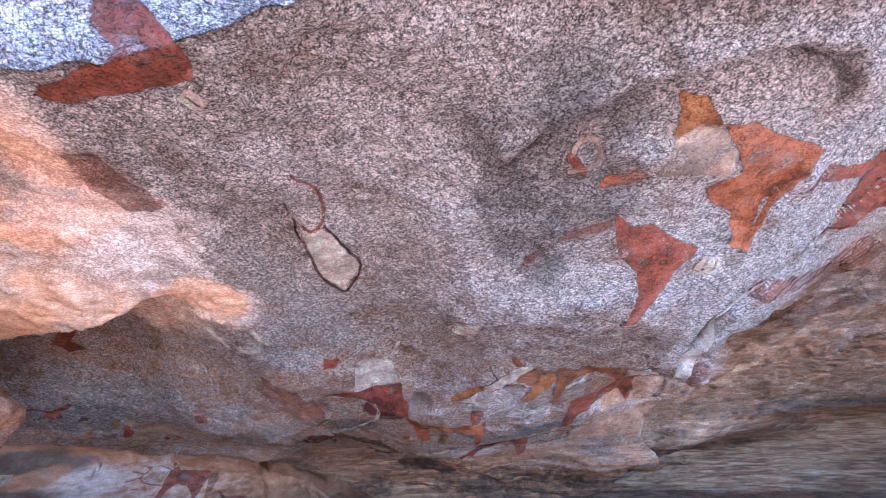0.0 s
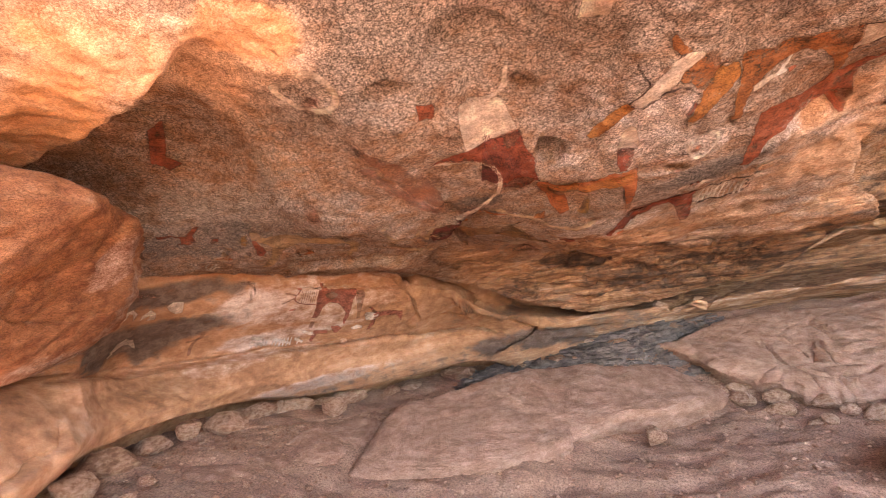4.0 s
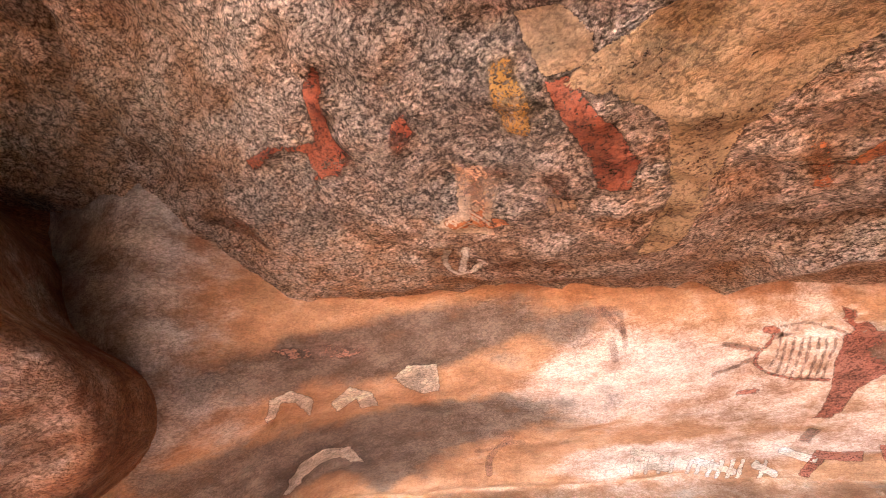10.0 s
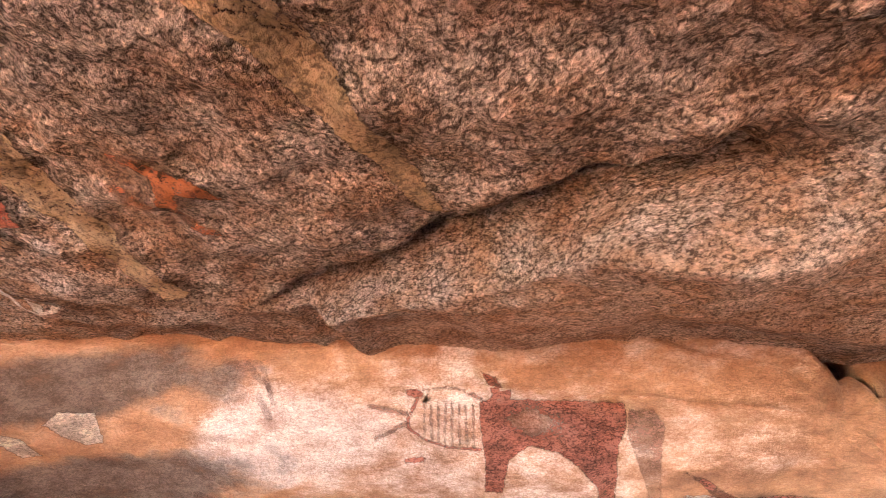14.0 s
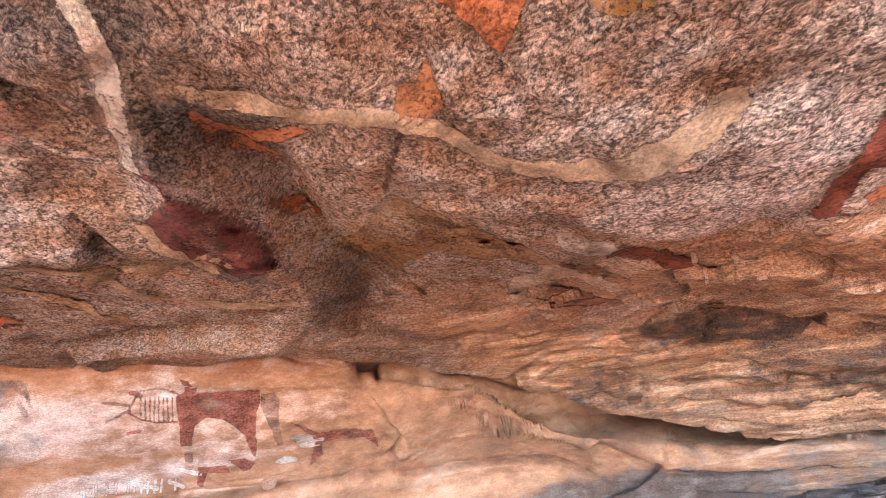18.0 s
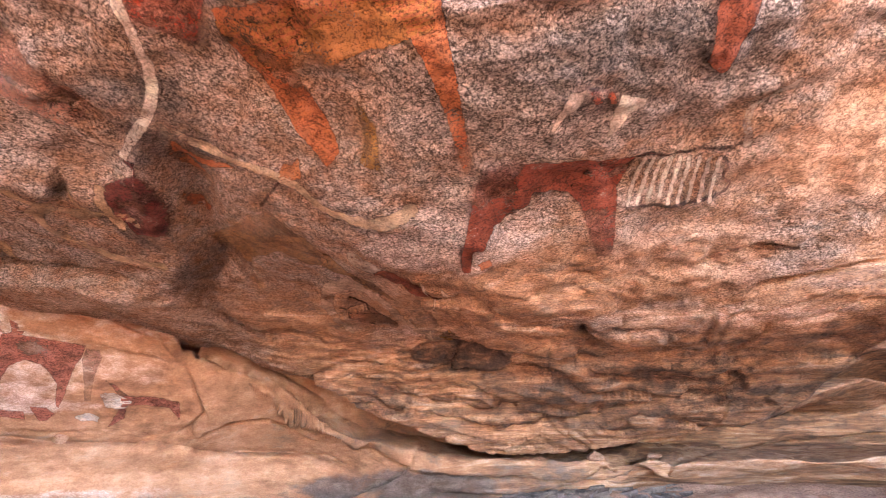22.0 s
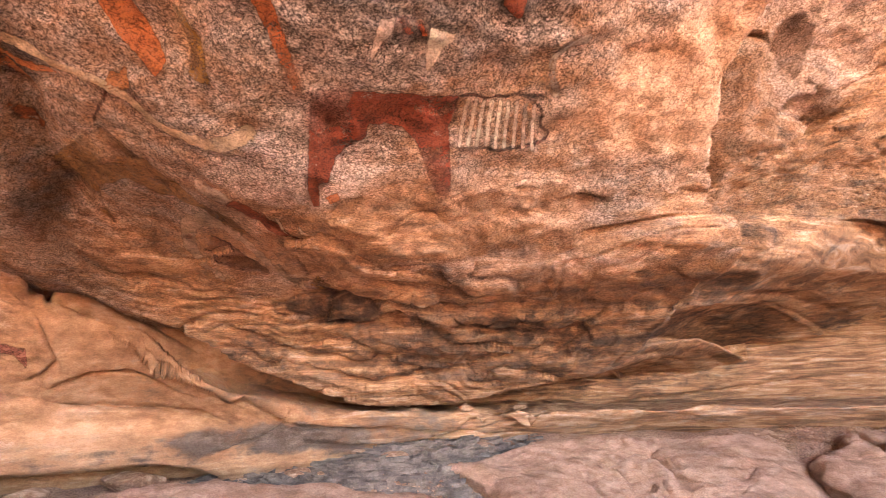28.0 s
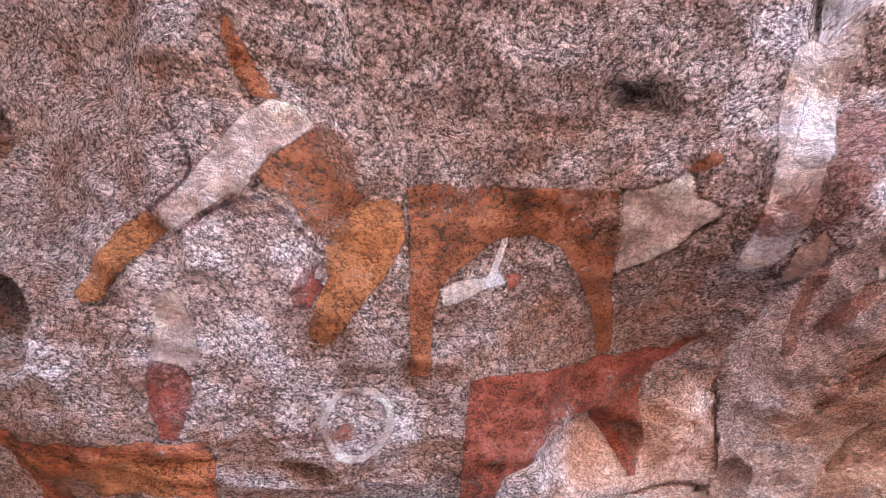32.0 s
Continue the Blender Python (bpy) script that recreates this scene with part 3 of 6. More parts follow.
def soil_material(name, lo, hi, scale=1.0):
    m, t, b = nodes_of(name)
    c = coords(t)
    mid, fine = noise_tex(t, c, 5 * scale, 6), noise_tex(t, c, 70 * scale, 5, 0.7)
    col = ramp(t, mid, [(0.3, lo), (0.7, hi)])
    col = blend(t, 0.9, col, ramp(t, fine, [(0.36, (0.4, 0.38, 0.36)), (0.48, (0.9, 0.88, 0.86)), (0.62, (1.35, 1.33, 1.3))]), "MULTIPLY")
    col = blend(t, maths(t, "MULTIPLY", worn(t, attr(t, "slate"), mid, 0.3), 0.8), col, ramp(t, fine, [(0.35, (0.07, 0.054, 0.046)), (0.65, (0.22, 0.165, 0.135))]))
    t.links.new(col, b.inputs["Base Color"])
    b.inputs["Roughness"].default_value = 0.92
    bump = t.nodes.new("ShaderNodeBump")
    bump.inputs["Distance"].default_value = 0.035
    bump.inputs["Strength"].default_value = 0.7
    t.links.new(maths(t, "ADD", fine, maths(t, "MULTIPLY", mid, 2.0)), bump.inputs["Height"])
    t.links.new(bump.outputs[0], b.inputs["Normal"])
    return m


rock = rock_material("rock")
smooth_rock = rock_material("smooth_rock", 0.12, 0.4)
soil = soil_material("soil", (0.23, 0.122, 0.08), (0.42, 0.25, 0.167))


# ---- structure ----
def mesh_object(name, verts, faces, material, parent=None, smooth_faces=True, zones=None):
    me = bpy.data.meshes.new(name)
    me.from_pydata(verts.tolist() if hasattr(verts, "tolist") else verts, [], faces)
    me.materials.append(material)
    me.polygons.foreach_set("use_smooth", [smooth_faces] * len(me.polygons))
    for key, values in (zones or {}).items():
        a = me.attributes.new(key, "FLOAT", "POINT")
        a.data.foreach_set("value", np.resize(np.asarray(values, np.float32).ravel(), len(me.vertices)))
    ob = new(name, me)
    ob.parent = parent
    return ob


def grid_faces(n, m, flip=False, base=0):
    i, j = np.meshgrid(np.arange(n - 1), np.arange(m - 1), indexing="ij")
    a = (base + i * m + j).ravel()
    f = np.stack([a, a + 1, a + m + 1, a + m], 1)
    return (f[:, ::-1] if flip else f).tolist()


def shell(inner, outer):
    """A closed body between two grids of the same size."""
    n, m = inner.shape[:2]
    k = n * m
    faces = grid_faces(n, m) + grid_faces(n, m, True, k)
    ring = [i * m for i in range(n)] + [(n - 1) * m + j for j in range(1, m)] + [i * m + m - 1 for i in range(n - 2, -1, -1)] + [j for j in range(m - 2, 0, -1)]
    for a, b in zip(ring, ring[1:] + ring[:1]):
        faces.append((b, a, a + k, b + k))
    return np.concatenate([inner.reshape(-1, 3), outer.reshape(-1, 3)]), faces


def zone_map(spots, u, v, p, floor=0.0):
    """Stains of the rock, with some light and shade put in as colour: for each kind the strongest of its soft spots (u,
    v, half widths, strength).
    """
    edge = 0.35 * fbm(p, 0.35, 4, 31)
    out = {key: floor + np.zeros(u.shape) if key == "grey" else np.zeros(u.shape) for key in ("grey", "orange", "pale", "dark", "slate", "sleek", "beds")}
    for kind, cu, cv, hu, hv, k in [(key, *e) for key, rows in spots.items() for e in rows]:
        d = np.sqrt(((u - cu) / hu) ** 2 + ((v - cv) / hv) ** 2) + edge
        out[kind] = np.maximum(out[kind], k * (1 - smooth(0.6, 1.25, d)))
    return out


OVER_SPOTS = {}
OVER_SPOTS["sleek"] = [(-1.94, 108.5, 0.99, 21.36, 1), (-1.08, 98.3, 0.29, 6.71, 0.9)]
OVER_SPOTS["grey"] = [(0.33, 116.7, 1.32, 29.12, 0.95), (1.16, 120.6, 0.87, 21.71, 0.8), (-0.51, 109.5, 0.54, 17.70, 0.75), (0.55, 62.4, 0.97, 15.90, 0.62), (0.25, 48.2, 0.89, 13.62, 0.6), (0.50, 30.9, 0.63, 7.90, 0.85), (0.13, 23.9, 0.77, 7.00, 0.62), (-2.11, 45.3, 1.16, 18.06, 0.75), (-0.8, 38, 0.6, 10, 0.6), (-2.44, 31.4, 0.65, 6.81, 0.5), (-1.9, 25, 0.8, 8, 0.6), (1.52, 114.8, 0.67, 14.90, 0.6)]
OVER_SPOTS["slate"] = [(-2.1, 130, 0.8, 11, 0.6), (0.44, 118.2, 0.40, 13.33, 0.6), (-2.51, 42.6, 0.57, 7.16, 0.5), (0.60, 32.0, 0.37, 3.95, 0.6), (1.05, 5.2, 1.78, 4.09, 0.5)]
OVER_SPOTS["orange"] = [(-1.44, 125.5, 0.35, 10.12, 0.95), (-1.13, 99.4, 0.27, 5.78, 0.85), (-2.34, 98.8, 0.98, 18.04, 1), (-1.61, 94.1, 0.59, 8.39, 0.5), (1.52, 26.0, 0.44, 8.01, 0.5), (1.39, 38.4, 0.32, 5.90, 0.45), (3.59, 27.6, 1.59, 12.30, 0.35), (0.46, 14.6, 1.02, 4.05, 0.35), (5.26, 68.2, 1.17, 22.59, 0.35), (-1.98, 15, 0.5, 4, 0.3)]
# pale rock; around x 4.8 also light from the opening, put into colour
OVER_SPOTS["pale"] = [(3.57, 92.8, 1.02, 13.96, 0.5), (3.2, 62, 1.2, 22, 0.55), (4.8, 52, 1.5, 24, 0.6), (2.3, 85, 0.8, 18, 0.5), (0.17, 115.7, 1.60, 24.36, 0.56), (2.15, 109.9, 0.97, 18.02, 0.58), (-0.51, 111.5, 0.46, 12.74, 0.45), (-0.08, 50.3, 0.08, 2.51, 0.6), (0.34, 51.4, 0.19, 8.74, 0.75), (0.55, 44.2, 0.26, 3.99, 0.55), (0.14, 18.9, 0.36, 3.27, 0.62), (1.05, 41.2, 0.15, 5.99, 0.5), (1.26, 82.0, 0.05, 24.96, 0.6), (0.78, 120.5, 0.67, 10.68, 0.5), (0.31, 112.2, 0.28, 8.31, 0.5), (1.01, 10.0, 0.80, 1.32, 0.5), (1.44, 70.8, 0.21, 17.03, 0.5), (2.3, 52, 0.6, 20, 0.7), (1.95, 75, 0.4, 16, 0.6), (2.45, 30, 0.35, 8, 0.6), (0.38, 58, 0.22, 7, 0.9), (-0.34, 9.9, 0.67, 1.55, 0.45)]
# dark patina and patches; also shade of hollows, crevices and gaps put into colour
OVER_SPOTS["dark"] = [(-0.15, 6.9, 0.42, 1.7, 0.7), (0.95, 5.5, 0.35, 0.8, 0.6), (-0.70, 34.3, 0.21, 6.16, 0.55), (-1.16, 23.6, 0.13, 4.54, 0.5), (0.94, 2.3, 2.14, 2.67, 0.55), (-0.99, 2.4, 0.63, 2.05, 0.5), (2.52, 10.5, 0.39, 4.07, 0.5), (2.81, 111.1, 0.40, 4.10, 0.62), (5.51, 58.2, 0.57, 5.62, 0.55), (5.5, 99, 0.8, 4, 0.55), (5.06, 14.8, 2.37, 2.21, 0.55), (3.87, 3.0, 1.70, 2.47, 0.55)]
WALL_SPOTS = {}
WALL_SPOTS["slate"] = [(-8, 0.8, 13.00, 0.12, 0.55), (-51.36, 0.59, 16.00, 0.10, 0.5), (78.09, 1.88, 13.00, 0.11, 0.9), (78.42, 1.55, 17.00, 0.15, 0.95), (45.91, 0.78, 18.00, 0.08, 0.5), (1, 0.76, 12.00, 0.14, 0.9)]
WALL_SPOTS["pale"] = [(61.37, 1.69, 8.00, 0.17, 0.68), (54, 1.66, 16.00, 0.23, 0.45), (59, 1.36, 9.00, 0.1, 0.7), (47.43, 1.40, 14.00, 0.06, 0.45), (51.48, 1.62, 22.00, 0.21, 0.32), (61.52, 1.21, 16.00, 0.09, 0.35), (46, 0.82, 18.00, 0.06, 0.5), (-37.00, 0.83, 30.00, 0.06, 0.3)]
WALL_SPOTS["orange"] = [(32.89, 1.43, 10.00, 0.24, 0.29), (46.32, 0.93, 45.00, 0.23, 0.25), (84.60, 0.96, 20.00, 0.49, 0.31), (6.91, 1.27, 16.00, 0.26, 0.22), (-31.17, 0.94, 40.00, 0.33, 0.18)]
WALL_SPOTS["grey"] = [(93.34, 2.21, 10.00, 0.55, 0.8), (41.02, 1.90, 18.00, 0.17, 0.35)]
# shade of the corner crevice, the recess and below the ledge, put into colour
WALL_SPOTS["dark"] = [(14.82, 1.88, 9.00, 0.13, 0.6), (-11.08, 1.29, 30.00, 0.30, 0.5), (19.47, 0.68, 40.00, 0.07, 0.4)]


us = np.concatenate([np.linspace(-4, -3.2, 30), np.linspace(-3.188, 2.6, 480), np.linspace(2.63, 7.7, 180)])
vs = np.concatenate([np.linspace(0, 0.14, 150, endpoint=False), np.linspace(0.14, 1, 320)])
X, V = np.meshgrid(us, vs, indexing="ij")
TH = spline(LIPX, LIPT, X.ravel()).reshape(X.shape)
TH = TH + (134 - TH) * V
X = X + smooth(6.2, 7.7, X) * (0.5 * smooth(45, 85, TH) - 0.25 * smooth(18, 32, TH) + 0.2 * np.sin(TH * 0.31) * np.sin(TH * 0.13))
RR = over_rho(X, TH)
P0 = over_point(X, TH)
P1 = over_place(X, TH + 6 * (1 - V), RR + 0.25 + (2.6 + 2.5 * smooth(1, 4, X)) * smooth(0, 0.05, V) * smooth(1.0, 0.9, V))
# the underside behind the lip runs back into the wall
lip, k = P0[:, :1], np.linspace(1, 0, 14, endpoint=False)[None, :, None]
away = np.stack([lip[..., 0] - WX, lip[..., 1] - WY, 0 * lip[..., 0]], -1)
reach = wall_r(np.degrees(np.arctan2(-away[..., 0], away[..., 1])), lip[..., 2])[..., None] + 0.5 - np.linalg.norm(away, axis=-1, keepdims=True)
B0 = lip + away / np.linalg.norm(away, axis=-1, keepdims=True) * np.clip(reach, 0.4, 3) * k + np.stack([0 * k[..., 0], 0 * k[..., 0], 0.14 * np.sin(k[..., 0] * 3.1)], -1) * smooth(-1.5, -1.0, lip[..., :1])
B0[..., 2] += 0.03 * fbm(B0, 0.25, 3, 33) * np.minimum(1, 4 * k[..., 0])
P0, P1 = np.concatenate([B0, P0], 1), np.concatenate([B0 + np.array([0, 0, 0.3]), P1], 1)
X, TH = np.concatenate([np.repeat(X[:, :1], 14, 1), X], 1), np.concatenate([np.repeat(TH[:, :1] - 3, 14, 1), TH], 1)
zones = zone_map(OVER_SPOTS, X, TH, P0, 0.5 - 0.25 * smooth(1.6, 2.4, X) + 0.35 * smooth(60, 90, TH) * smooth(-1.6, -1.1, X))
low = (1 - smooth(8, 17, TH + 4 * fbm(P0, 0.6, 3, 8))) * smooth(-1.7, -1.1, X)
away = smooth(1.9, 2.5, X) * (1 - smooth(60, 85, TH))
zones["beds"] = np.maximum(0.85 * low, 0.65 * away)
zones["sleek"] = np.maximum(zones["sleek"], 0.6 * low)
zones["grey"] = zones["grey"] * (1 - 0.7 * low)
v, f = shell(P0, P1)
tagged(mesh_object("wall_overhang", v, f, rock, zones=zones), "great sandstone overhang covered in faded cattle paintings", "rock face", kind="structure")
az, zz = np.meshgrid(np.concatenate([np.linspace(-75, -20, 90, endpoint=False), np.linspace(-20, 100, 440)]), np.concatenate([np.linspace(0.2, 2.3, 260), np.linspace(2.4, 5, 20)]), indexing="ij")
r = wall_r(az, zz)
PW = wall_point(az, zz)
v, f = shell(PW, wall_place(az, zz, r + 2.2))
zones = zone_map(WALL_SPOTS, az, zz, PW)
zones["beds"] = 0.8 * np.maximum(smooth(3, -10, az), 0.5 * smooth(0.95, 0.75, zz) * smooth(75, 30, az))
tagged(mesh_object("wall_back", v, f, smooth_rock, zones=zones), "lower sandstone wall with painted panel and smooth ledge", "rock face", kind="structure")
# boulder
az, zz = np.meshgrid(np.linspace(80, 175, 260), np.linspace(0.2, 3.3, 280), indexing="ij")
r = boulder_r(az, zz)
PB = wall_place(az, zz, r)
stone = smooth(1.46, 1.6, zz)
r = r + 0.045 * stone * fbm(PB, 0.6, 4, 41) + (1 - stone) * (0.025 * fbm(PB, 0.5, 4, 21) + 0.006 * fbm(PB, 0.07, 2, 24)) - 0.05 * stone * np.abs(fbm(PB, 0.9, 3, 43)) + 0.014 * stone * np.round(1.8 * fbm(PB, 0.55, 3, 44)) + 0.02 * stone * fbm(PB, 0.1, 3, 45) + 0.008 * stone * fbm(PB, 0.05, 3, 42)
r = r + cut([(0.015, 0.008, 0.015, 0.1, [(101, 1.9), (104, 1.78), (110, 1.76), (118, 1.77), (130, 1.8)]), (0.02, 0.01, 0.02, 0.1, [(112, 2.4), (114, 2.1), (120, 1.95)]),
             (0.02, 0.01, 0.02, 0.1, [(100, 1.24), (106, 1.1), (116, 1.06), (128, 1.1)])], az, zz, r * 0.01745, 1.0, 0.02 * fbm(PB, 0.2, 3, 46))
PB = wall_place(az, zz, r)
v, f = shell(PB, wall_place(az, zz, r + 1.6))
zb = zone_map({"orange": [(120, 0.9, 60, 0.75, 0.12), (130, 2.9, 60, 0.5, 0.4)], "grey": [(98, 1.9, 5, 0.3, 0.45), (104, 1.55, 8, 0.08, 0.5)], "pale": [(110, 2.0, 5, 0.12, 0.4), (118, 0.85, 8, 0.1, 0.4)], "sleek": [(120, 0.9, 60, 0.6, 0.9)]}, az, zz, PB)
boulder = mesh_object("boulder", v, f, rock_material("boulder_rock", 0.75, 0.7), zones=zb)
boulder.data.materials.append(smooth_rock)
for face in boulder.data.polygons:
    face.material_index = 1 if face.center.z < 1.46 else 0
tagged(boulder, "rough orange sandstone boulder leaning against the overhang", "boulder")
def rough_soil(x, y):
    """Thin worn plates and lumps of the trodden ground."""
    p = np.stack([x, y, 0 * x], -1)
    return 0.02 * fbm(p, 0.5, 4, 51) + 0.013 * np.round(2.5 * fbm(p * np.array([1, 1.8, 1]), 0.35, 4, 52)) + 0.009 * fbm(p, 0.07, 3, 53)


g = np.concatenate([-np.geomspace(300, 6, 30), np.linspace(-5.9, 9, 420), np.geomspace(9.2, 300, 25)])
gx, gy = np.meshgrid(g, g, indexing="ij")
gz = ground_z(gx, gy)
gp = np.stack([gx, gy, gz + rough_soil(gx, gy)], -1).reshape(-1, 3)
slaty = np.exp(-((gy - np.interp(gx, [-1.7, -0.8, 0.2, 1.5], [6.65, 6.85, 6.95, 7.2])) / 0.4) ** 2) * smooth(-1.9, -1.2, gx) * (1 - smooth(0.9, 1.8, gx))
tagged(mesh_object("ground", gp, grid_faces(len(g), len(g), True), soil, zones={"slate": slaty}), "dusty reddish ground strewn with gravel", "ground", kind="structure")


PIGMENTS = {
    "darkred": (0.26, 0.062, 0.032), "red": (0.33, 0.092, 0.045), "red2": (0.38, 0.15, 0.085), "maroon": (0.17, 0.045, 0.035), "orange": (0.47, 0.155, 0.06),
    "orange2": (0.43, 0.18, 0.055), "ochre": (0.33, 0.125, 0.045), "yellow": (0.42, 0.23, 0.07), "yellow2": (0.36, 0.2, 0.09), "cream": (0.72, 0.57, 0.46), "cream2": (0.6, 0.42, 0.3),
    "buff": (0.55, 0.38, 0.24), "buff2": (0.5, 0.34, 0.2), "white": (0.9, 0.77, 0.65), "faint": (0.45, 0.15, 0.055), "rust": (0.3, 0.085, 0.045), "line": (0.12, 0.045, 0.03), "rose": (0.4, 0.14, 0.095), "rose2": (0.5, 0.26, 0.19)}
FADED = {"red2": 0.55, "yellow": 0.6, "yellow2": 0.7, "buff": 0.7, "buff2": 0.8, "rose2": 0.55, "rose": 0.85, "white": 0.8, "faint": 0.8, "rust": 0.85, "cream2": 0.75, "orange2": 0.9}


def paint_material(key):
    """Pigment worn off the grain of the rock: thin along its edge, flaked in its body."""
    m, t, b = nodes_of("pigment_" + key)
    c = coords(t)
    coarse, patch, fine = crinkle(t)
    rgb = PIGMENTS[key]
    col = ramp(t, patch, [(0.36, tuple(0.6 * v for v in rgb)), (0.5, rgb), (0.64, tuple(min(0.9, 1.5 * v + 0.03) for v in rgb))])
    light = min(rgb) > 0.2
    col = grain_shade(t, col, coarse, 0.5 if light else 0.8)
    t.links.new(col, b.inputs["Base Color"])
    b.inputs["Roughness"].default_value = 0.85
    b.inputs["Specular IOR Level"].default_value = 0.2
    grain_bump(t, b, coarse, fine, 0.9)
    wob = maths(t, "MULTIPLY", maths(t, "SUBTRACT", noise_tex(t, c, 55, 5, 0.7), 0.5), 0.015)
    rng = t.nodes.new("ShaderNodeMapRange")
    rng.interpolation_type = "SMOOTHSTEP"
    t.links.new(maths(t, "ADD", attr(t, "edge"), wob), rng.inputs["Value"])
    rng.inputs["From Min"].default_value, rng.inputs["From Max"].default_value = -0.0025, 0.0035
    wear = maths(t, "ADD", maths(t, "MULTIPLY", coarse, 0.55), maths(t, "MULTIPLY", patch, 0.45))
    flake = ramp(t, wear, [(0.46, (1, 1, 1)), (0.54, (0.95, 0.95, 0.95)), (0.61, (0.3, 0.3, 0.3))])
    thin = ramp(t, noise_tex(t, c, 3.5, 6), [(0.36, (0.5, 0.5, 0.5)), (0.5, (1, 1, 1))])
    flake = thin if light else maths(t, "MULTIPLY", flake, thin)
    a = maths(t, "MULTIPLY", maths(t, "MULTIPLY", rng.outputs[0], flake), FADED.get(key, 0.88))
    clear, mix = t.nodes.new("ShaderNodeBsdfTransparent"), t.nodes.new("ShaderNodeMixShader")
    t.links.new(a, mix.inputs[0])
    t.links.new(clear.outputs[0], mix.inputs[1])
    t.links.new(b.outputs[0], mix.inputs[2])
    t.links.new(mix.outputs[0], t.nodes["Material Output"].inputs["Surface"])
    return m


pigment = {key: paint_material(key) for key in PIGMENTS}


def face_point(face, u, v):
    """A point of the rock's surface a little way out of it."""
    return over_point(u, v, 0.007) if face == "A" else wall_point(u, v, 0.006)


def inside_depth(px, py, qx, qy, closed):
    """Metres to the nearest piece of an outline: positive inside a closed one."""
    best, odd = np.full(px.shape, 9.0), np.zeros(px.shape, bool)
    n = len(qx)
    for i in range(n if closed else n - 1):
        ax, ay, bx, by = qx[i], qy[i], qx[(i + 1) % n], qy[(i + 1) % n]
        ex, ey = bx - ax, by - ay
        k = np.clip(((px - ax) * ex + (py - ay) * ey) / (ex * ex + ey * ey + 1e-12), 0, 1)
        best = np.minimum(best, np.hypot(px - ax - k * ex, py - ay - k * ey))
        if closed:
            hit = (ay > py) != (by > py)
            odd ^= hit & (px < ax + (py - ay) * ex / (ey if abs(ey) > 1e-9 else 1e-9))
    return np.where(odd, best, -best) if closed else -best


def painting(name, label, face, parts):
    top = tagged(new(name), label, "rock painting", group="rock paintings")
    for part_name, colour, width, outline in parts:
        uv, width = np.array(outline), 1.35 * width
        cu, cv = uv.mean(0)
        if face == "A":
            su = 1.0
            sv = float(over_rho(np.array([cu]), np.array([cv]))[0]) * 0.01745
        else:
            su, sv = float(wall_r(np.array([cu]), np.array([cv]))[0]) * 0.01745, 1.0
        if width:
            s = np.concatenate([[0], np.cumsum(np.hypot(*np.diff(uv * (su, sv), axis=0).T))])
            k = np.linspace(0, s[-1], max(8, int(s[-1] / 0.02)))
            qx, qy = spline(s, uv[:, 0], k) * su, spline(s, uv[:, 1], k) * sv
        else:
            qx, qy = uv[:, 0] * su, uv[:, 1] * sv
        pad = 0.02 + width
        cell = 0.006 if width else max(0.008, 0.012 * min(1, np.ptp(qx)))
        gx, gy = np.meshgrid(np.arange(qx.min() - pad, qx.max() + pad, cell), np.arange(qy.min() - pad, qy.max() + pad, cell), indexing="ij")
        d = inside_depth(gx, gy, qx, qy, not width) + width / 2
        keep = d > -0.02
        f = np.array(grid_faces(*gx.shape))
        f = f[keep.ravel()[f].any(1)]
        used, inv = np.unique(f, return_inverse=True)
        pts = face_point(face, gx.ravel()[used] / su, gy.ravel()[used] / sv)
        mesh_object(part_name, pts, inv.reshape(f.shape).tolist(), pigment[colour], top, zones={"edge": d.ravel()[used]})


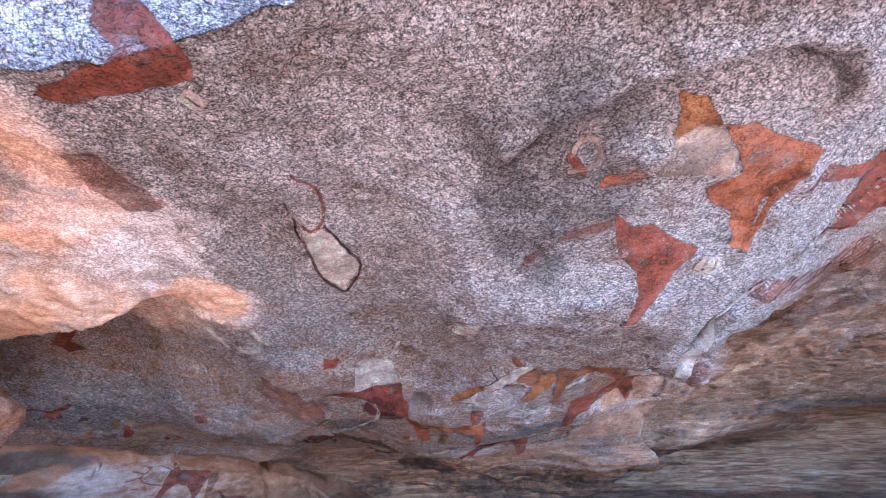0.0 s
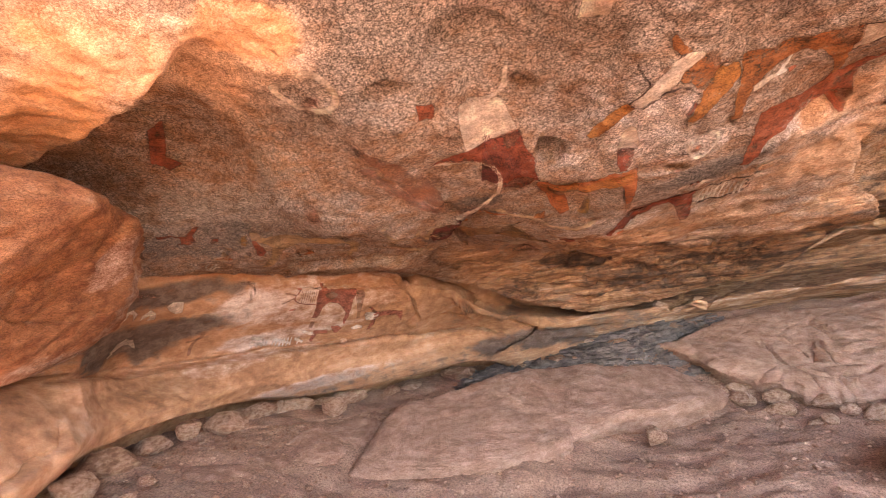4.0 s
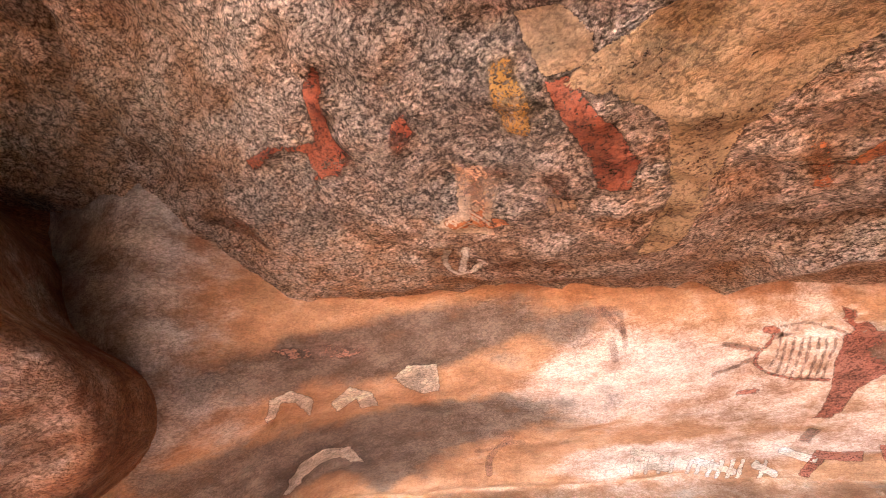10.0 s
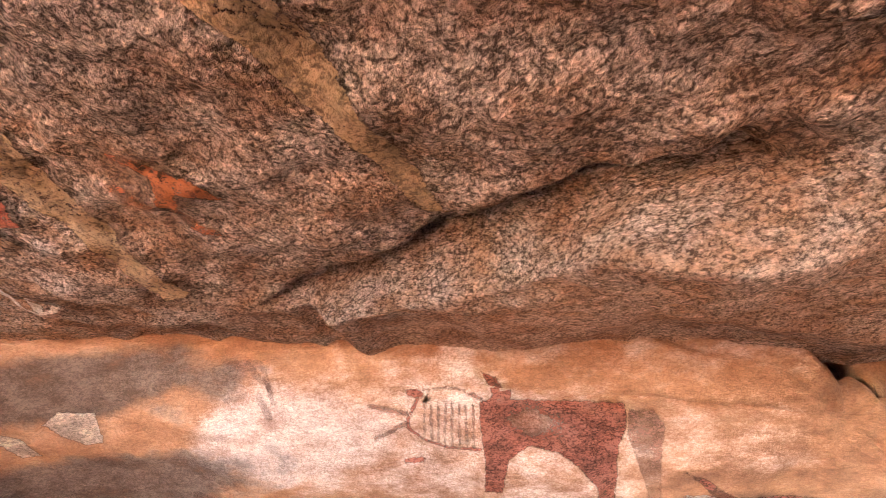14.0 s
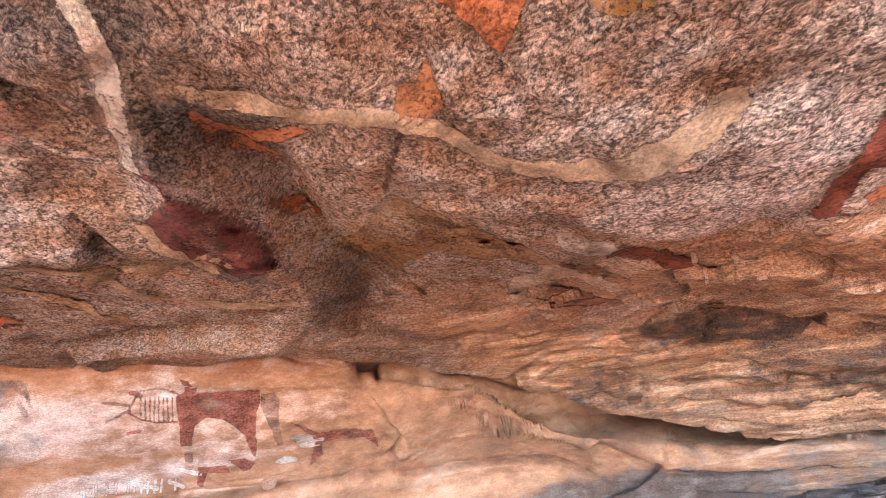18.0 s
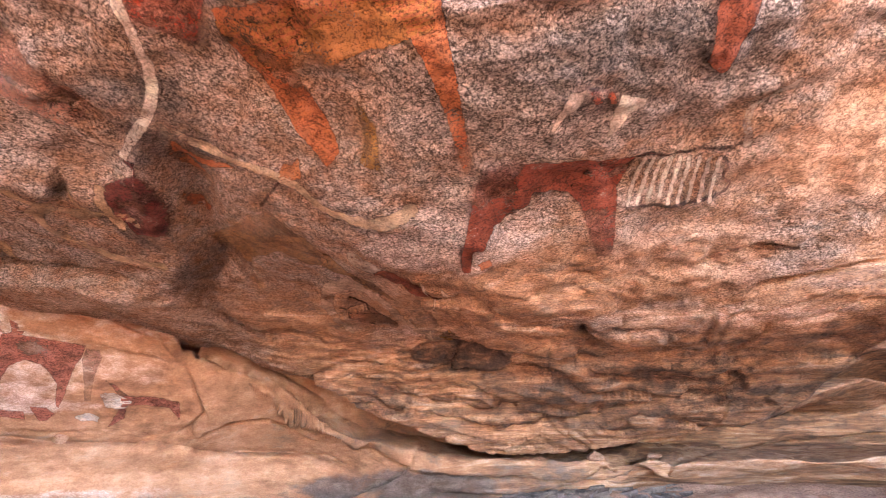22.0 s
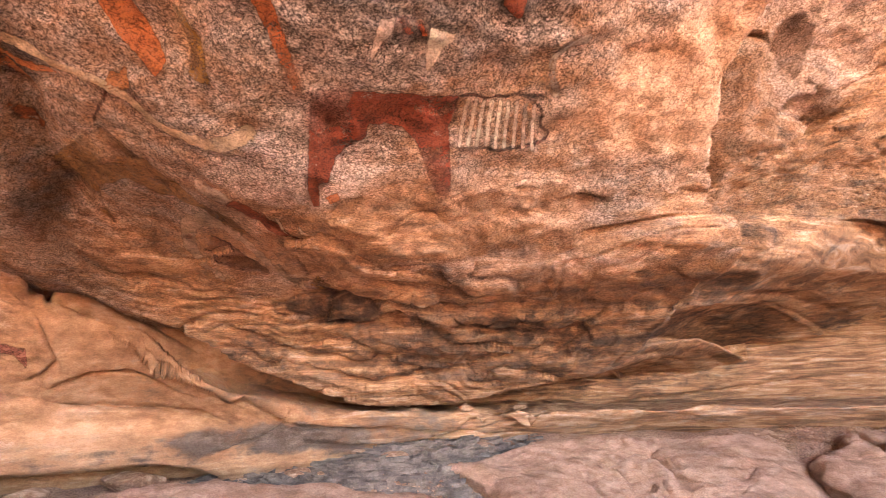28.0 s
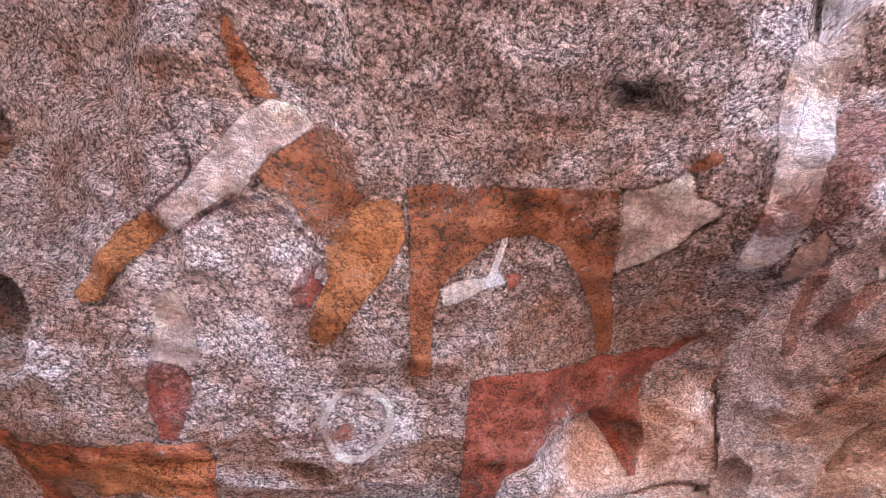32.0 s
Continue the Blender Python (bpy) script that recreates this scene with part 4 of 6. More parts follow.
# ---- paintings: outlines along and up the rock, in its own two coordinates ----
painting("cow_painting", "big ochre painted cow with cream neck and white belly", "A", [
    ("body", "ochre", 0, [(0.669, 68.4), (0.721, 68.9), (0.810, 68.5), (0.930, 69.1), (1.076, 69.3), (1.107, 60.7), (1.195, 50.6), (1.148, 50.4), (1.089, 56.5), (1.032, 60.4), (0.983, 63.4), (0.916, 64.1), (0.853, 63.7), (0.796, 61.3), (0.752, 59.8), (0.731, 56.7), (0.736, 49.2), (0.691, 49.2), (0.681, 57.7)]),
    ("chest", "ochre", 0, [(0.406, 69.5), (0.429, 71.1), (0.474, 72.4), (0.508, 73.7), (0.548, 73.0), (0.571, 71.1), (0.578, 68.1), (0.596, 67.4), (0.537, 64.4), (0.510, 64.2), (0.482, 65.8), (0.456, 67.8), (0.419, 68.7)]),
    ("foreleg", "orange2", 0, [(0.537, 64.7), (0.583, 67.0), (0.628, 67.5), (0.665, 66.6), (0.666, 63.6), (0.634, 60.2), (0.586, 57.1), (0.534, 53.2), (0.502, 52.1), (0.481, 54.2), (0.502, 58.0), (0.522, 59.8), (0.519, 63.0)]),
    ("neck", "cream", 0, [(0.235, 65.8), (0.291, 68.8), (0.344, 71.9), (0.392, 74.5), (0.438, 75.7), (0.482, 75.3), (0.508, 73.7), (0.474, 72.4), (0.429, 71.1), (0.406, 69.5), (0.396, 68.7), (0.352, 67.5), (0.262, 64.4)]),
    ("mane", "ochre", 0, [(0.375, 82.3), (0.402, 79.8), (0.419, 77.8), (0.463, 75.4), (0.408, 75.7), (0.381, 77.4), (0.369, 79.9)]),
    ("muzzle", "orange2", 0, [(0.216, 66.0), (0.256, 64.4), (0.180, 61.2), (0.089, 56.6), (0.049, 56.2), (0.035, 57.2), (0.091, 60.8), (0.158, 64.1)]),
    ("flank", "cream", 0, [(1.079, 69.5), (1.139, 70.6), (1.183, 71.9), (1.207, 69.7), (1.258, 68.7), (1.228, 66.3), (1.192, 63.3), (1.111, 60.8)]),
    ("flank_line", "line", 0.007, [(1.079, 69.5), (1.139, 70.6), (1.183, 71.9), (1.207, 69.7), (1.258, 68.7), (1.228, 66.3), (1.192, 63.3), (1.111, 60.8)]),
    ("tail", "ochre", 0, [(1.173, 71.9), (1.207, 74.1), (1.234, 73.2), (1.193, 71.7)]),
    ("neck_line", "line", 0.006, [(0.222, 65.9), (0.302, 70.1), (0.275, 72.8), (0.257, 75.4)]),
    ("chest_line", "line", 0.007, [(0.273, 64.3), (0.351, 67.0), (0.400, 67.8), (0.437, 67.3), (0.473, 65.3), (0.505, 63.0)]),
    ("mark", "darkred", 0, [(0.454, 59.2), (0.480, 61.2), (0.509, 61.5), (0.498, 60.0), (0.520, 59.0), (0.486, 56.9), (0.457, 57.4)]),
    ("belly_wash", "white", 0, [(0.738, 58.8), (0.778, 59.6), (0.842, 59.9), (0.863, 63.9), (0.879, 64.0), (0.862, 60.5), (0.890, 59.3), (0.837, 58.5), (0.804, 57.5), (0.751, 57.0)]),
    ("small_mark", "rust", 0, [(0.872, 60.2), (0.912, 60.4), (0.917, 59.2), (0.891, 58.4)]),
])
painting("cow_painting", "broad red painted cow on the bulge of rock", "A", [
    ("body", "red", 0, [(0.822, 49.2), (0.924, 49.4), (1.062, 49.6), (1.217, 50.2), (1.338, 51.5), (1.419, 54.6), (1.401, 52.7), (1.338, 49.1), (1.333, 45.0), (1.398, 39.4), (1.393, 35.6), (1.364, 35.6), (1.294, 39.5), (1.190, 43.2), (1.102, 43.9), (1.051, 41.5), (1.004, 38.2), (0.946, 37.4), (0.916, 34.1), (0.889, 30.2), (0.837, 31.2), (0.823, 37.7), (0.817, 42.2), (0.822, 45.3)]),
])
painting("ring_painting", "thin cream painted ring around an orange patch", "A", [
    ("ring", "cream", 0.014, [(0.654, 44.5), (0.649, 45.7), (0.637, 46.7), (0.620, 47.5), (0.598, 48.0), (0.575, 48.0), (0.552, 47.7), (0.532, 47.0), (0.517, 46.1), (0.509, 44.9), (0.508, 43.7), (0.515, 42.6), (0.530, 41.6), (0.550, 41.0), (0.574, 40.7), (0.598, 40.8), (0.621, 41.3), (0.639, 42.2), (0.651, 43.3), (0.654, 44.5)]),
    ("patch", "orange", 0, [(0.505, 42.7), (0.540, 44.0), (0.575, 44.4), (0.570, 42.3)]),
    ("line", "red", 0.008, [(0.290, 41.6), (0.377, 42.2), (0.505, 42.7)]),
])
painting("leg_painting", "dark red painted leg with a whitish top", "A", [
    ("upper", "cream", 0, [(0.203, 57.7), (0.230, 58.6), (0.254, 56.8), (0.270, 51.4), (0.244, 50.1), (0.166, 50.9)]),
    ("lower", "darkred", 0, [(0.166, 50.9), (0.244, 50.1), (0.246, 46.6), (0.208, 42.5), (0.176, 42.9), (0.158, 46.1)]),
])
painting("cow_painting", "large orange painted cow with long legs", "A", [
    ("body", "orange", 0, [(-0.250, 41.6), (-0.016, 42.2), (0.144, 42.4), (0.268, 42.2), (0.267, 38.2), (0.265, 32.9), (0.246, 25.3), (0.216, 25.0), (0.211, 29.5), (0.202, 33.9), (0.177, 37.4), (0.121, 39.6), (0.039, 39.7), (-0.053, 38.5), (-0.123, 36.4), (-0.122, 32.7), (-0.117, 28.0), (-0.180, 26.7), (-0.223, 31.0), (-0.233, 36.1), (-0.270, 38.6)]),
])
painting("cow_painting", "dark maroon painted cow flank beside a pocket", "A", [
    ("body", "maroon", 0, [(-0.444, 61.5), (-0.380, 58.8), (-0.299, 51.7), (-0.328, 44.5), (-0.444, 44.6), (-0.546, 46.1)]),
])
painting("cow_painting", "dark red painted cow with striped cream neck", "A", [
    ("body", "darkred", 0, [(0.268, 25.5), (0.342, 25.5), (0.457, 25.2), (0.581, 25.0), (0.714, 24.7), (0.700, 23.2), (0.675, 21.7), (0.672, 20.1), (0.663, 17.1), (0.643, 16.5), (0.606, 16.7), (0.578, 18.5), (0.553, 20.9), (0.513, 21.9), (0.458, 22.3), (0.405, 22.3), (0.389, 21.3), (0.318, 20.6), (0.272, 20.1), (0.212, 18.3), (0.168, 17.9), (0.138, 16.3), (0.101, 16.2), (0.126, 18.0), (0.172, 20.1), (0.221, 22.8)]),
    ("neck_stripe", "cream", 0.011, [(0.744, 24.3), (0.726, 22.5), (0.706, 20.6)]),
    ("neck_stripe", "cream", 0.011, [(0.770, 24.3), (0.755, 22.5), (0.738, 20.6)]),
    ("neck_stripe", "cream", 0.011, [(0.796, 24.2), (0.784, 22.5), (0.770, 20.5)]),
    ("neck_stripe", "cream", 0.011, [(0.823, 24.2), (0.813, 22.4), (0.803, 20.5)]),
    ("neck_stripe", "cream", 0.011, [(0.851, 24.2), (0.843, 22.4), (0.837, 20.5)]),
    ("neck_stripe", "cream", 0.011, [(0.878, 24.2), (0.874, 22.4), (0.871, 20.4)]),
    ("neck_stripe", "cream", 0.011, [(0.907, 24.2), (0.905, 22.4), (0.907, 20.4)]),
    ("neck_stripe", "cream", 0.011, [(0.936, 24.2), (0.937, 22.4), (0.942, 20.4)]),
    ("neck_stripe", "cream", 0.011, [(0.965, 24.2), (0.969, 22.3), (0.979, 20.3)]),
    ("neck_line", "line", 0.008, [(0.964, 24.4), (0.997, 23.7), (0.997, 22.4), (1.041, 21.4), (0.941, 20.4), (0.702, 20.3)]),
    ("back_line", "line", 0.007, [(0.714, 24.7), (0.842, 24.7), (1.036, 25.2)]),
    ("horn", "cream", 0.018, [(1.038, 25.1), (1.008, 27.0), (1.034, 28.3), (1.105, 29.2)]),
    ("foot_mark", "orange", 0, [(0.172, 17.0), (0.224, 17.1), (0.226, 16.5), (0.182, 16.4)]),
])
painting("calf_painting", "small cream painted calf with red stripes", "A", [
    ("foreleg", "cream", 0, [(0.511, 30.7), (0.555, 30.8), (0.539, 29.8), (0.501, 28.8), (0.466, 27.7), (0.461, 28.0), (0.485, 29.2)]),
    ("hindleg", "cream", 0, [(0.639, 29.9), (0.713, 29.5), (0.666, 28.4), (0.615, 26.6), (0.613, 27.6), (0.626, 28.8)]),
    ("stripe", "red", 0, [(0.555, 30.7), (0.578, 30.7), (0.597, 29.5), (0.573, 29.5)]),
    ("stripe", "red", 0, [(0.597, 30.5), (0.618, 30.4), (0.633, 29.3), (0.613, 29.3)]),
])
painting("star_painting", "small dark ochre painted star on a thin stem", "A", [
    ("star", "ochre", 0, [(-0.322, 27.9), (-0.306, 27.4), (-0.267, 28.0), (-0.277, 26.8), (-0.278, 26.1), (-0.334, 26.0), (-0.361, 26.7)]),
    ("line", "line", 0.006, [(-0.370, 26.1), (-0.436, 25.2), (-0.544, 23.9)]),
])
painting("band_painting", "long curved cream painted band", "A", [
    ("band", "buff", 0.022, [(-0.629, 32.8), (-0.525, 30.3), (-0.448, 28.4), (-0.364, 26.8), (-0.316, 25.3), (-0.302, 24.0), (-0.253, 22.8), (-0.182, 21.8), (-0.111, 21.6), (-0.045, 21.8), (0.028, 22.4)]),
])
painting("figure_painting", "faint yellow painted upright shape", "A", [
    ("shape", "yellow", 0, [(-0.005, 32.3), (0.014, 30.8), (0.009, 28.7), (-0.013, 26.0), (-0.060, 25.9), (-0.079, 26.6), (-0.034, 28.5), (-0.029, 30.3)]),
])
painting("mark_painting", "scattered small red and orange painted marks", "A", [
    ("mark", "red2", 0, [(-0.744, 33.9), (-0.699, 33.5), (-0.681, 32.8), (-0.713, 31.9), (-0.772, 33.0)]),
    ("mark", "faint", 0, [(-0.669, 32.0), (-0.638, 31.9), (-0.660, 31.1), (-0.538, 29.2), (-0.502, 28.0), (-0.532, 28.4), (-0.717, 30.7), (-0.693, 28.3), (-0.761, 29.6), (-0.731, 30.7)]),
    ("mark", "orange", 0, [(-0.877, 26.9), (-0.881, 26.7), (-0.860, 25.1), (-0.895, 24.7), (-0.925, 25.6)]),
])
painting("cow_painting", "yellow ochre painted cow in the dim recess", "A", [
    ("body", "yellow2", 0, [(-1.026, 22.5), (-0.790, 23.0), (-0.606, 23.4), (-0.539, 23.4), (-0.492, 22.0), (-0.455, 19.7), (-0.401, 17.0), (-0.313, 13.6), (-0.425, 14.6), (-0.459, 16.3), (-0.562, 17.6), (-0.689, 19.3), (-0.902, 19.3), (-1.009, 17.8), (-1.059, 15.6), (-1.074, 16.5), (-1.122, 19.0), (-1.078, 20.9)]),
])
painting("dash_painting", "slanting painted dash, half cream and half red", "A", [
    ("cream_length", "cream", 0, [(-0.332, 18.3), (-0.266, 18.2), (-0.219, 16.8), (-0.281, 16.5), (-0.337, 17.5)]),
    ("red_length", "rust", 0, [(-0.219, 16.8), (-0.165, 15.6), (-0.071, 13.2), (-0.181, 13.9), (-0.281, 16.5)]),
])
painting("horn_painting", "looping cream painted horns over a reddish patch", "A", [
    ("horn", "cream2", 0.034, [(-0.849, 11.1), (-0.833, 13.0), (-0.696, 14.8), (-0.557, 15.5), (-0.443, 14.9), (-0.402, 13.5), (-0.388, 11.1), (-0.317, 9.9)]),
    ("patch", "red2", 0, [(-0.750, 13.4), (-0.566, 14.4), (-0.473, 13.2), (-0.486, 11.0), (-0.707, 11.4)]),
    ("mark", "yellow", 0, [(-0.232, 10.1), (-0.141, 10.6), (-0.085, 9.4), (-0.202, 9.0)]),
])
painting("block_painting", "wine red painted block with a cream rim", "A", [
    ("block", "maroon", 0, [(-0.842, 30.8), (-0.806, 29.8), (-0.820, 28.8), (-0.891, 26.8), (-0.987, 24.3), (-1.060, 22.3), (-1.140, 23.2), (-1.149, 24.6), (-1.054, 27.2), (-0.999, 28.3), (-0.876, 28.6), (-0.825, 28.8), (-0.855, 30.0)]),
    ("rim", "buff", 0.02, [(-1.040, 27.7), (-1.121, 26.0), (-1.179, 24.0), (-1.199, 25.7), (-1.150, 28.0)]),
])
painting("leaf_painting", "small cream painted strokes on the bulge", "A", [
    ("stroke", "cream2", 0.012, [(-0.113, 15.0), (-0.124, 14.0), (-0.116, 13.3)]),
    ("stroke", "cream2", 0.012, [(-0.035, 14.2), (0.025, 13.1)]),
])
painting("animal_painting", "small dark red painted animal on the low ceiling", "A", [
    ("body", "rust", 0, [(-2.820, 49.4), (-2.744, 48.5), (-2.697, 46.8), (-2.656, 46.0), (-2.549, 48.3), (-2.484, 48.4), (-2.533, 47.2), (-2.608, 45.5), (-2.611, 43.3), (-2.685, 43.2), (-2.732, 44.1), (-2.824, 43.8), (-2.714, 44.6), (-2.697, 45.9), (-2.737, 47.6), (-2.825, 48.3)]),
    ("mark", "rust", 0, [(-2.490, 43.0), (-2.439, 43.0), (-2.475, 41.6), (-2.523, 41.4), (-2.532, 42.2)]),
    ("smear", "red2", 0, [(-3.098, 49.9), (-2.990, 47.5), (-3.013, 43.2), (-3.052, 45.4)]),
])
painting("patch_painting", "ochre patch and red bar with a cream end", "A", [
    ("patch", "yellow", 0, [(-2.286, 41.5), (-2.257, 41.0), (-2.284, 39.1), (-2.336, 37.7), (-2.366, 38.4), (-2.330, 40.1)]),
    ("bar", "rust", 0, [(-2.247, 39.5), (-2.227, 38.8), (-2.248, 36.2), (-2.290, 32.9), (-2.345, 31.9), (-2.371, 33.1), (-2.326, 34.8), (-2.283, 37.5)]),
    ("end", "buff", 0, [(-2.215, 42.2), (-2.175, 41.2), (-2.173, 39.3), (-2.202, 38.2), (-2.243, 39.6), (-2.234, 41.1)]),
])
painting("sign_painting", "small orange painted sign", "A", [
    ("bar", "faint", 0.016, [(-2.505, 38.2), (-2.450, 36.7)]),
    ("stem", "faint", 0.018, [(-2.483, 37.4), (-2.588, 34.9)]),
    ("foot", "faint", 0.02, [(-2.626, 35.8), (-2.554, 34.1)]),
    ("halo", "cream2", 0, [(-2.668, 36.3), (-2.581, 36.4), (-2.499, 38.5), (-2.454, 37.9), (-2.477, 36.1), (-2.562, 34.6), (-2.599, 33.4), (-2.664, 35.3)]),
])
painting("anchor_painting", "small white painted anchor mark", "A", [
    ("arc", "white", 0.01, [(-2.746, 33.6), (-2.812, 32.4), (-2.833, 31.1), (-2.808, 30.5), (-2.756, 30.8), (-2.727, 31.7)]),
    ("stem", "white", 0.01, [(-2.688, 33.5), (-2.821, 31.0)]),
])
painting("stroke_painting", "row of short whitish painted strokes", "A", [
    ("stroke", "cream2", 0.008, [(-2.439, 34.0), (-2.475, 32.9)]),
    ("stroke", "cream2", 0.008, [(-2.432, 33.8), (-2.468, 32.6)]),
    ("stroke", "cream2", 0.008, [(-2.425, 33.6), (-2.460, 32.4)]),
    ("stroke", "cream2", 0.008, [(-2.418, 33.3), (-2.453, 32.2)]),
    ("smear", "red2", 0, [(-2.388, 36.0), (-2.367, 34.8), (-2.420, 33.2), (-2.423, 34.3)]),
])
painting("cow_painting", "pale buff painted cow with wedge-shaped legs", "A", [
    ("body", "buff2", 0, [(-2.042, 37.9), (-1.634, 31.8), (-1.597, 29.9), (-1.600, 28.2), (-1.689, 25.8), (-1.809, 23.5), (-1.956, 20.8), (-1.939, 21.9), (-1.821, 24.5), (-1.722, 27.1), (-1.749, 29.7), (-1.979, 32.9), (-2.166, 31.5), (-2.332, 28.2), (-2.471, 25.6), (-2.534, 26.4), (-2.321, 30.3), (-2.214, 34.1), (-2.216, 36.6), (-2.248, 38.8)]),
])
painting("sign_painting", "orange painted sign like a letter H", "A", [
    ("bar", "faint", 0.02, [(-2.143, 28.8), (-2.195, 26.1)]),
    ("bar", "faint", 0.016, [(-2.167, 27.5), (-2.116, 27.5), (-2.061, 27.8)]),
    ("bar", "faint", 0.02, [(-2.046, 28.8), (-2.074, 26.6)]),
])
painting("arc_painting", "thin cream painted arcs across the low ceiling", "A", [
    ("arc", "buff", 0.026, [(-1.294, 34.4), (-1.298, 32.3), (-1.295, 30.0), (-1.296, 28.3), (-1.291, 27.2), (-1.416, 26.4), (-1.455, 24.9), (-1.447, 23.2), (-1.406, 21.7), (-1.349, 20.4), (-1.253, 19.6)]),
    ("rib", "buff", 0.03, [(-1.281, 25.9), (-1.225, 25.5), (-1.162, 25.0), (-1.084, 24.4)]),
])
painting("animal_painting", "faint red painted shapes high in the recess", "A", [
    ("body", "rust", 0, [(-2.239, 76.1), (-2.067, 78.3), (-2.305, 68.6), (-2.255, 65.5), (-2.352, 65.4), (-2.412, 68.7)]),
    ("mark", "red2", 0, [(-1.586, 53.1), (-1.510, 52.2), (-1.531, 45.8), (-1.612, 46.1)]),
])
painting("cow_painting", "bright orange painted cow high on the ceiling", "A", [
    ("head", "orange", 0, [(0.583, 117.1), (0.603, 118.4), (0.709, 119.4), (0.768, 118.7)]),
    ("body", "orange", 0, [(0.925, 122.4), (1.038, 122.2), (1.155, 120.7), (1.275, 119.3), (1.396, 117.8), (1.378, 115.5), (1.309, 113.3), (1.303, 110.2), (1.305, 108.2), (1.233, 109.0), (1.180, 113.2), (1.062, 115.0), (0.987, 117.0), (1.077, 117.6), (1.098, 118.1), (1.024, 120.2)]),
    ("shoulder", "orange2", 0, [(0.735, 124.6), (0.833, 124.3), (0.925, 122.4), (0.840, 122.5), (0.787, 121.4), (0.767, 123.2)]),
    ("chest", "cream2", 0, [(0.768, 118.7), (0.787, 121.4), (0.840, 122.5), (0.931, 122.2), (1.024, 120.2), (1.063, 117.7), (0.917, 118.9)]),
])
painting("cow_painting", "dull red painted cow on the ceiling", "A", [
    ("body", "red", 0, [(0.672, 115.2), (0.757, 113.7), (0.848, 113.8), (0.960, 111.8), (1.099, 109.8), (1.012, 107.2), (0.999, 104.3), (0.947, 101.9), (0.891, 96.1), (0.854, 97.2), (0.880, 104.3), (0.849, 107.8), (0.738, 110.4)]),
    ("head", "red2", 0, [(0.326, 106.2), (0.376, 108.8), (0.524, 112.4), (0.674, 114.4), (0.689, 113.5), (0.495, 111.0), (0.386, 107.8)]),
])
painting("cow_painting", "slender red painted cow near the pale streak", "A", [
    ("body", "red", 0, [(1.384, 114.0), (1.488, 115.4), (1.750, 112.7), (1.842, 113.6), (1.905, 114.9), (2.517, 100.6), (2.529, 96.5), (2.565, 92.6), (2.408, 91.1), (1.957, 99.5), (1.729, 99.9), (1.882, 102.4), (1.885, 106.2), (1.814, 110.3), (1.477, 114.0)]),
    ("leg", "red", 0, [(2.271, 94.8), (2.979, 87.5), (3.224, 84.6), (2.692, 85.5)]),
    ("foot", "red2", 0, [(2.095, 88.2), (2.897, 73.5), (3.151, 68.1), (2.951, 61.7)]),
])
painting("circle_painting", "small pale painted loop with a red stroke", "A", [
    ("loop", "cream2", 0.014, [(0.471, 118.3), (0.561, 119.5), (0.546, 120.8), (0.481, 120.7), (0.468, 119.7)]),
    ("stroke", "red", 0.02, [(0.463, 119.5), (0.517, 118.6)]),
])
painting("card_painting", "small cream painted square with dark marks", "A", [
    ("patch", "cream", 0, [(1.113, 109.0), (1.220, 107.9), (1.228, 104.7), (1.107, 106.6)]),
    ("mark", "line", 0.01, [(1.144, 108.2), (1.153, 106.4)]),
    ("mark", "line", 0.01, [(1.193, 107.6), (1.204, 105.6)]),
])
painting("card_painting", "small cream painted square with dark marks", "A", [
    ("patch", "cream", 0, [(0.099, 92.0), (0.205, 93.2), (0.163, 86.7), (0.059, 85.4)]),
    ("mark", "line", 0.01, [(0.115, 90.3), (0.157, 90.0)]),
])
painting("tag_painting", "small cream painted tag with dark strokes", "A", [
    ("tag", "cream", 0, [(-0.641, 130.6), (-0.600, 129.3), (-0.665, 128.1), (-0.692, 129.6)]),
    ("mark", "line", 0.008, [(-0.657, 129.8), (-0.630, 128.8)]),
    ("mark", "line", 0.008, [(-0.677, 129.4), (-0.656, 128.5)]),
])
painting("neck_painting", "cream painted neck with dark outline", "A", [
    ("neck", "cream", 0, [(-0.569, 110.0), (-0.481, 109.8), (-0.378, 100.5), (-0.479, 94.3), (-0.566, 100.3), (-0.577, 106.7)]),
    ("outline", "line", 0.011, [(-0.674, 114.9), (-0.626, 111.9), (-0.597, 109.5), (-0.580, 105.6), (-0.566, 100.3), (-0.479, 94.3), (-0.378, 100.5), (-0.431, 105.9), (-0.481, 109.8)]),
    ("loop", "rust", 0.01, [(-0.517, 119.3), (-0.461, 115.5), (-0.474, 111.4), (-0.514, 109.9), (-0.586, 110.5)]),
])
painting("cow_painting", "rust red painted cow at the rim of the orange rock", "A", [
    ("body", "red", 0, [(-0.568, 137.1), (-0.565, 135.7), (-0.582, 132.2), (-0.602, 131.1), (-0.757, 131.0), (-0.910, 130.9), (-1.010, 131.5), (-0.937, 132.8), (-0.786, 133.7), (-0.694, 134.7), (-0.692, 136.5), (-0.620, 138.0)]),
    ("leg", "red2", 0, [(-1.122, 126.0), (-1.013, 126.4), (-0.959, 119.1), (-1.052, 117.0), (-1.119, 117.4), (-1.163, 123.1)]),
])
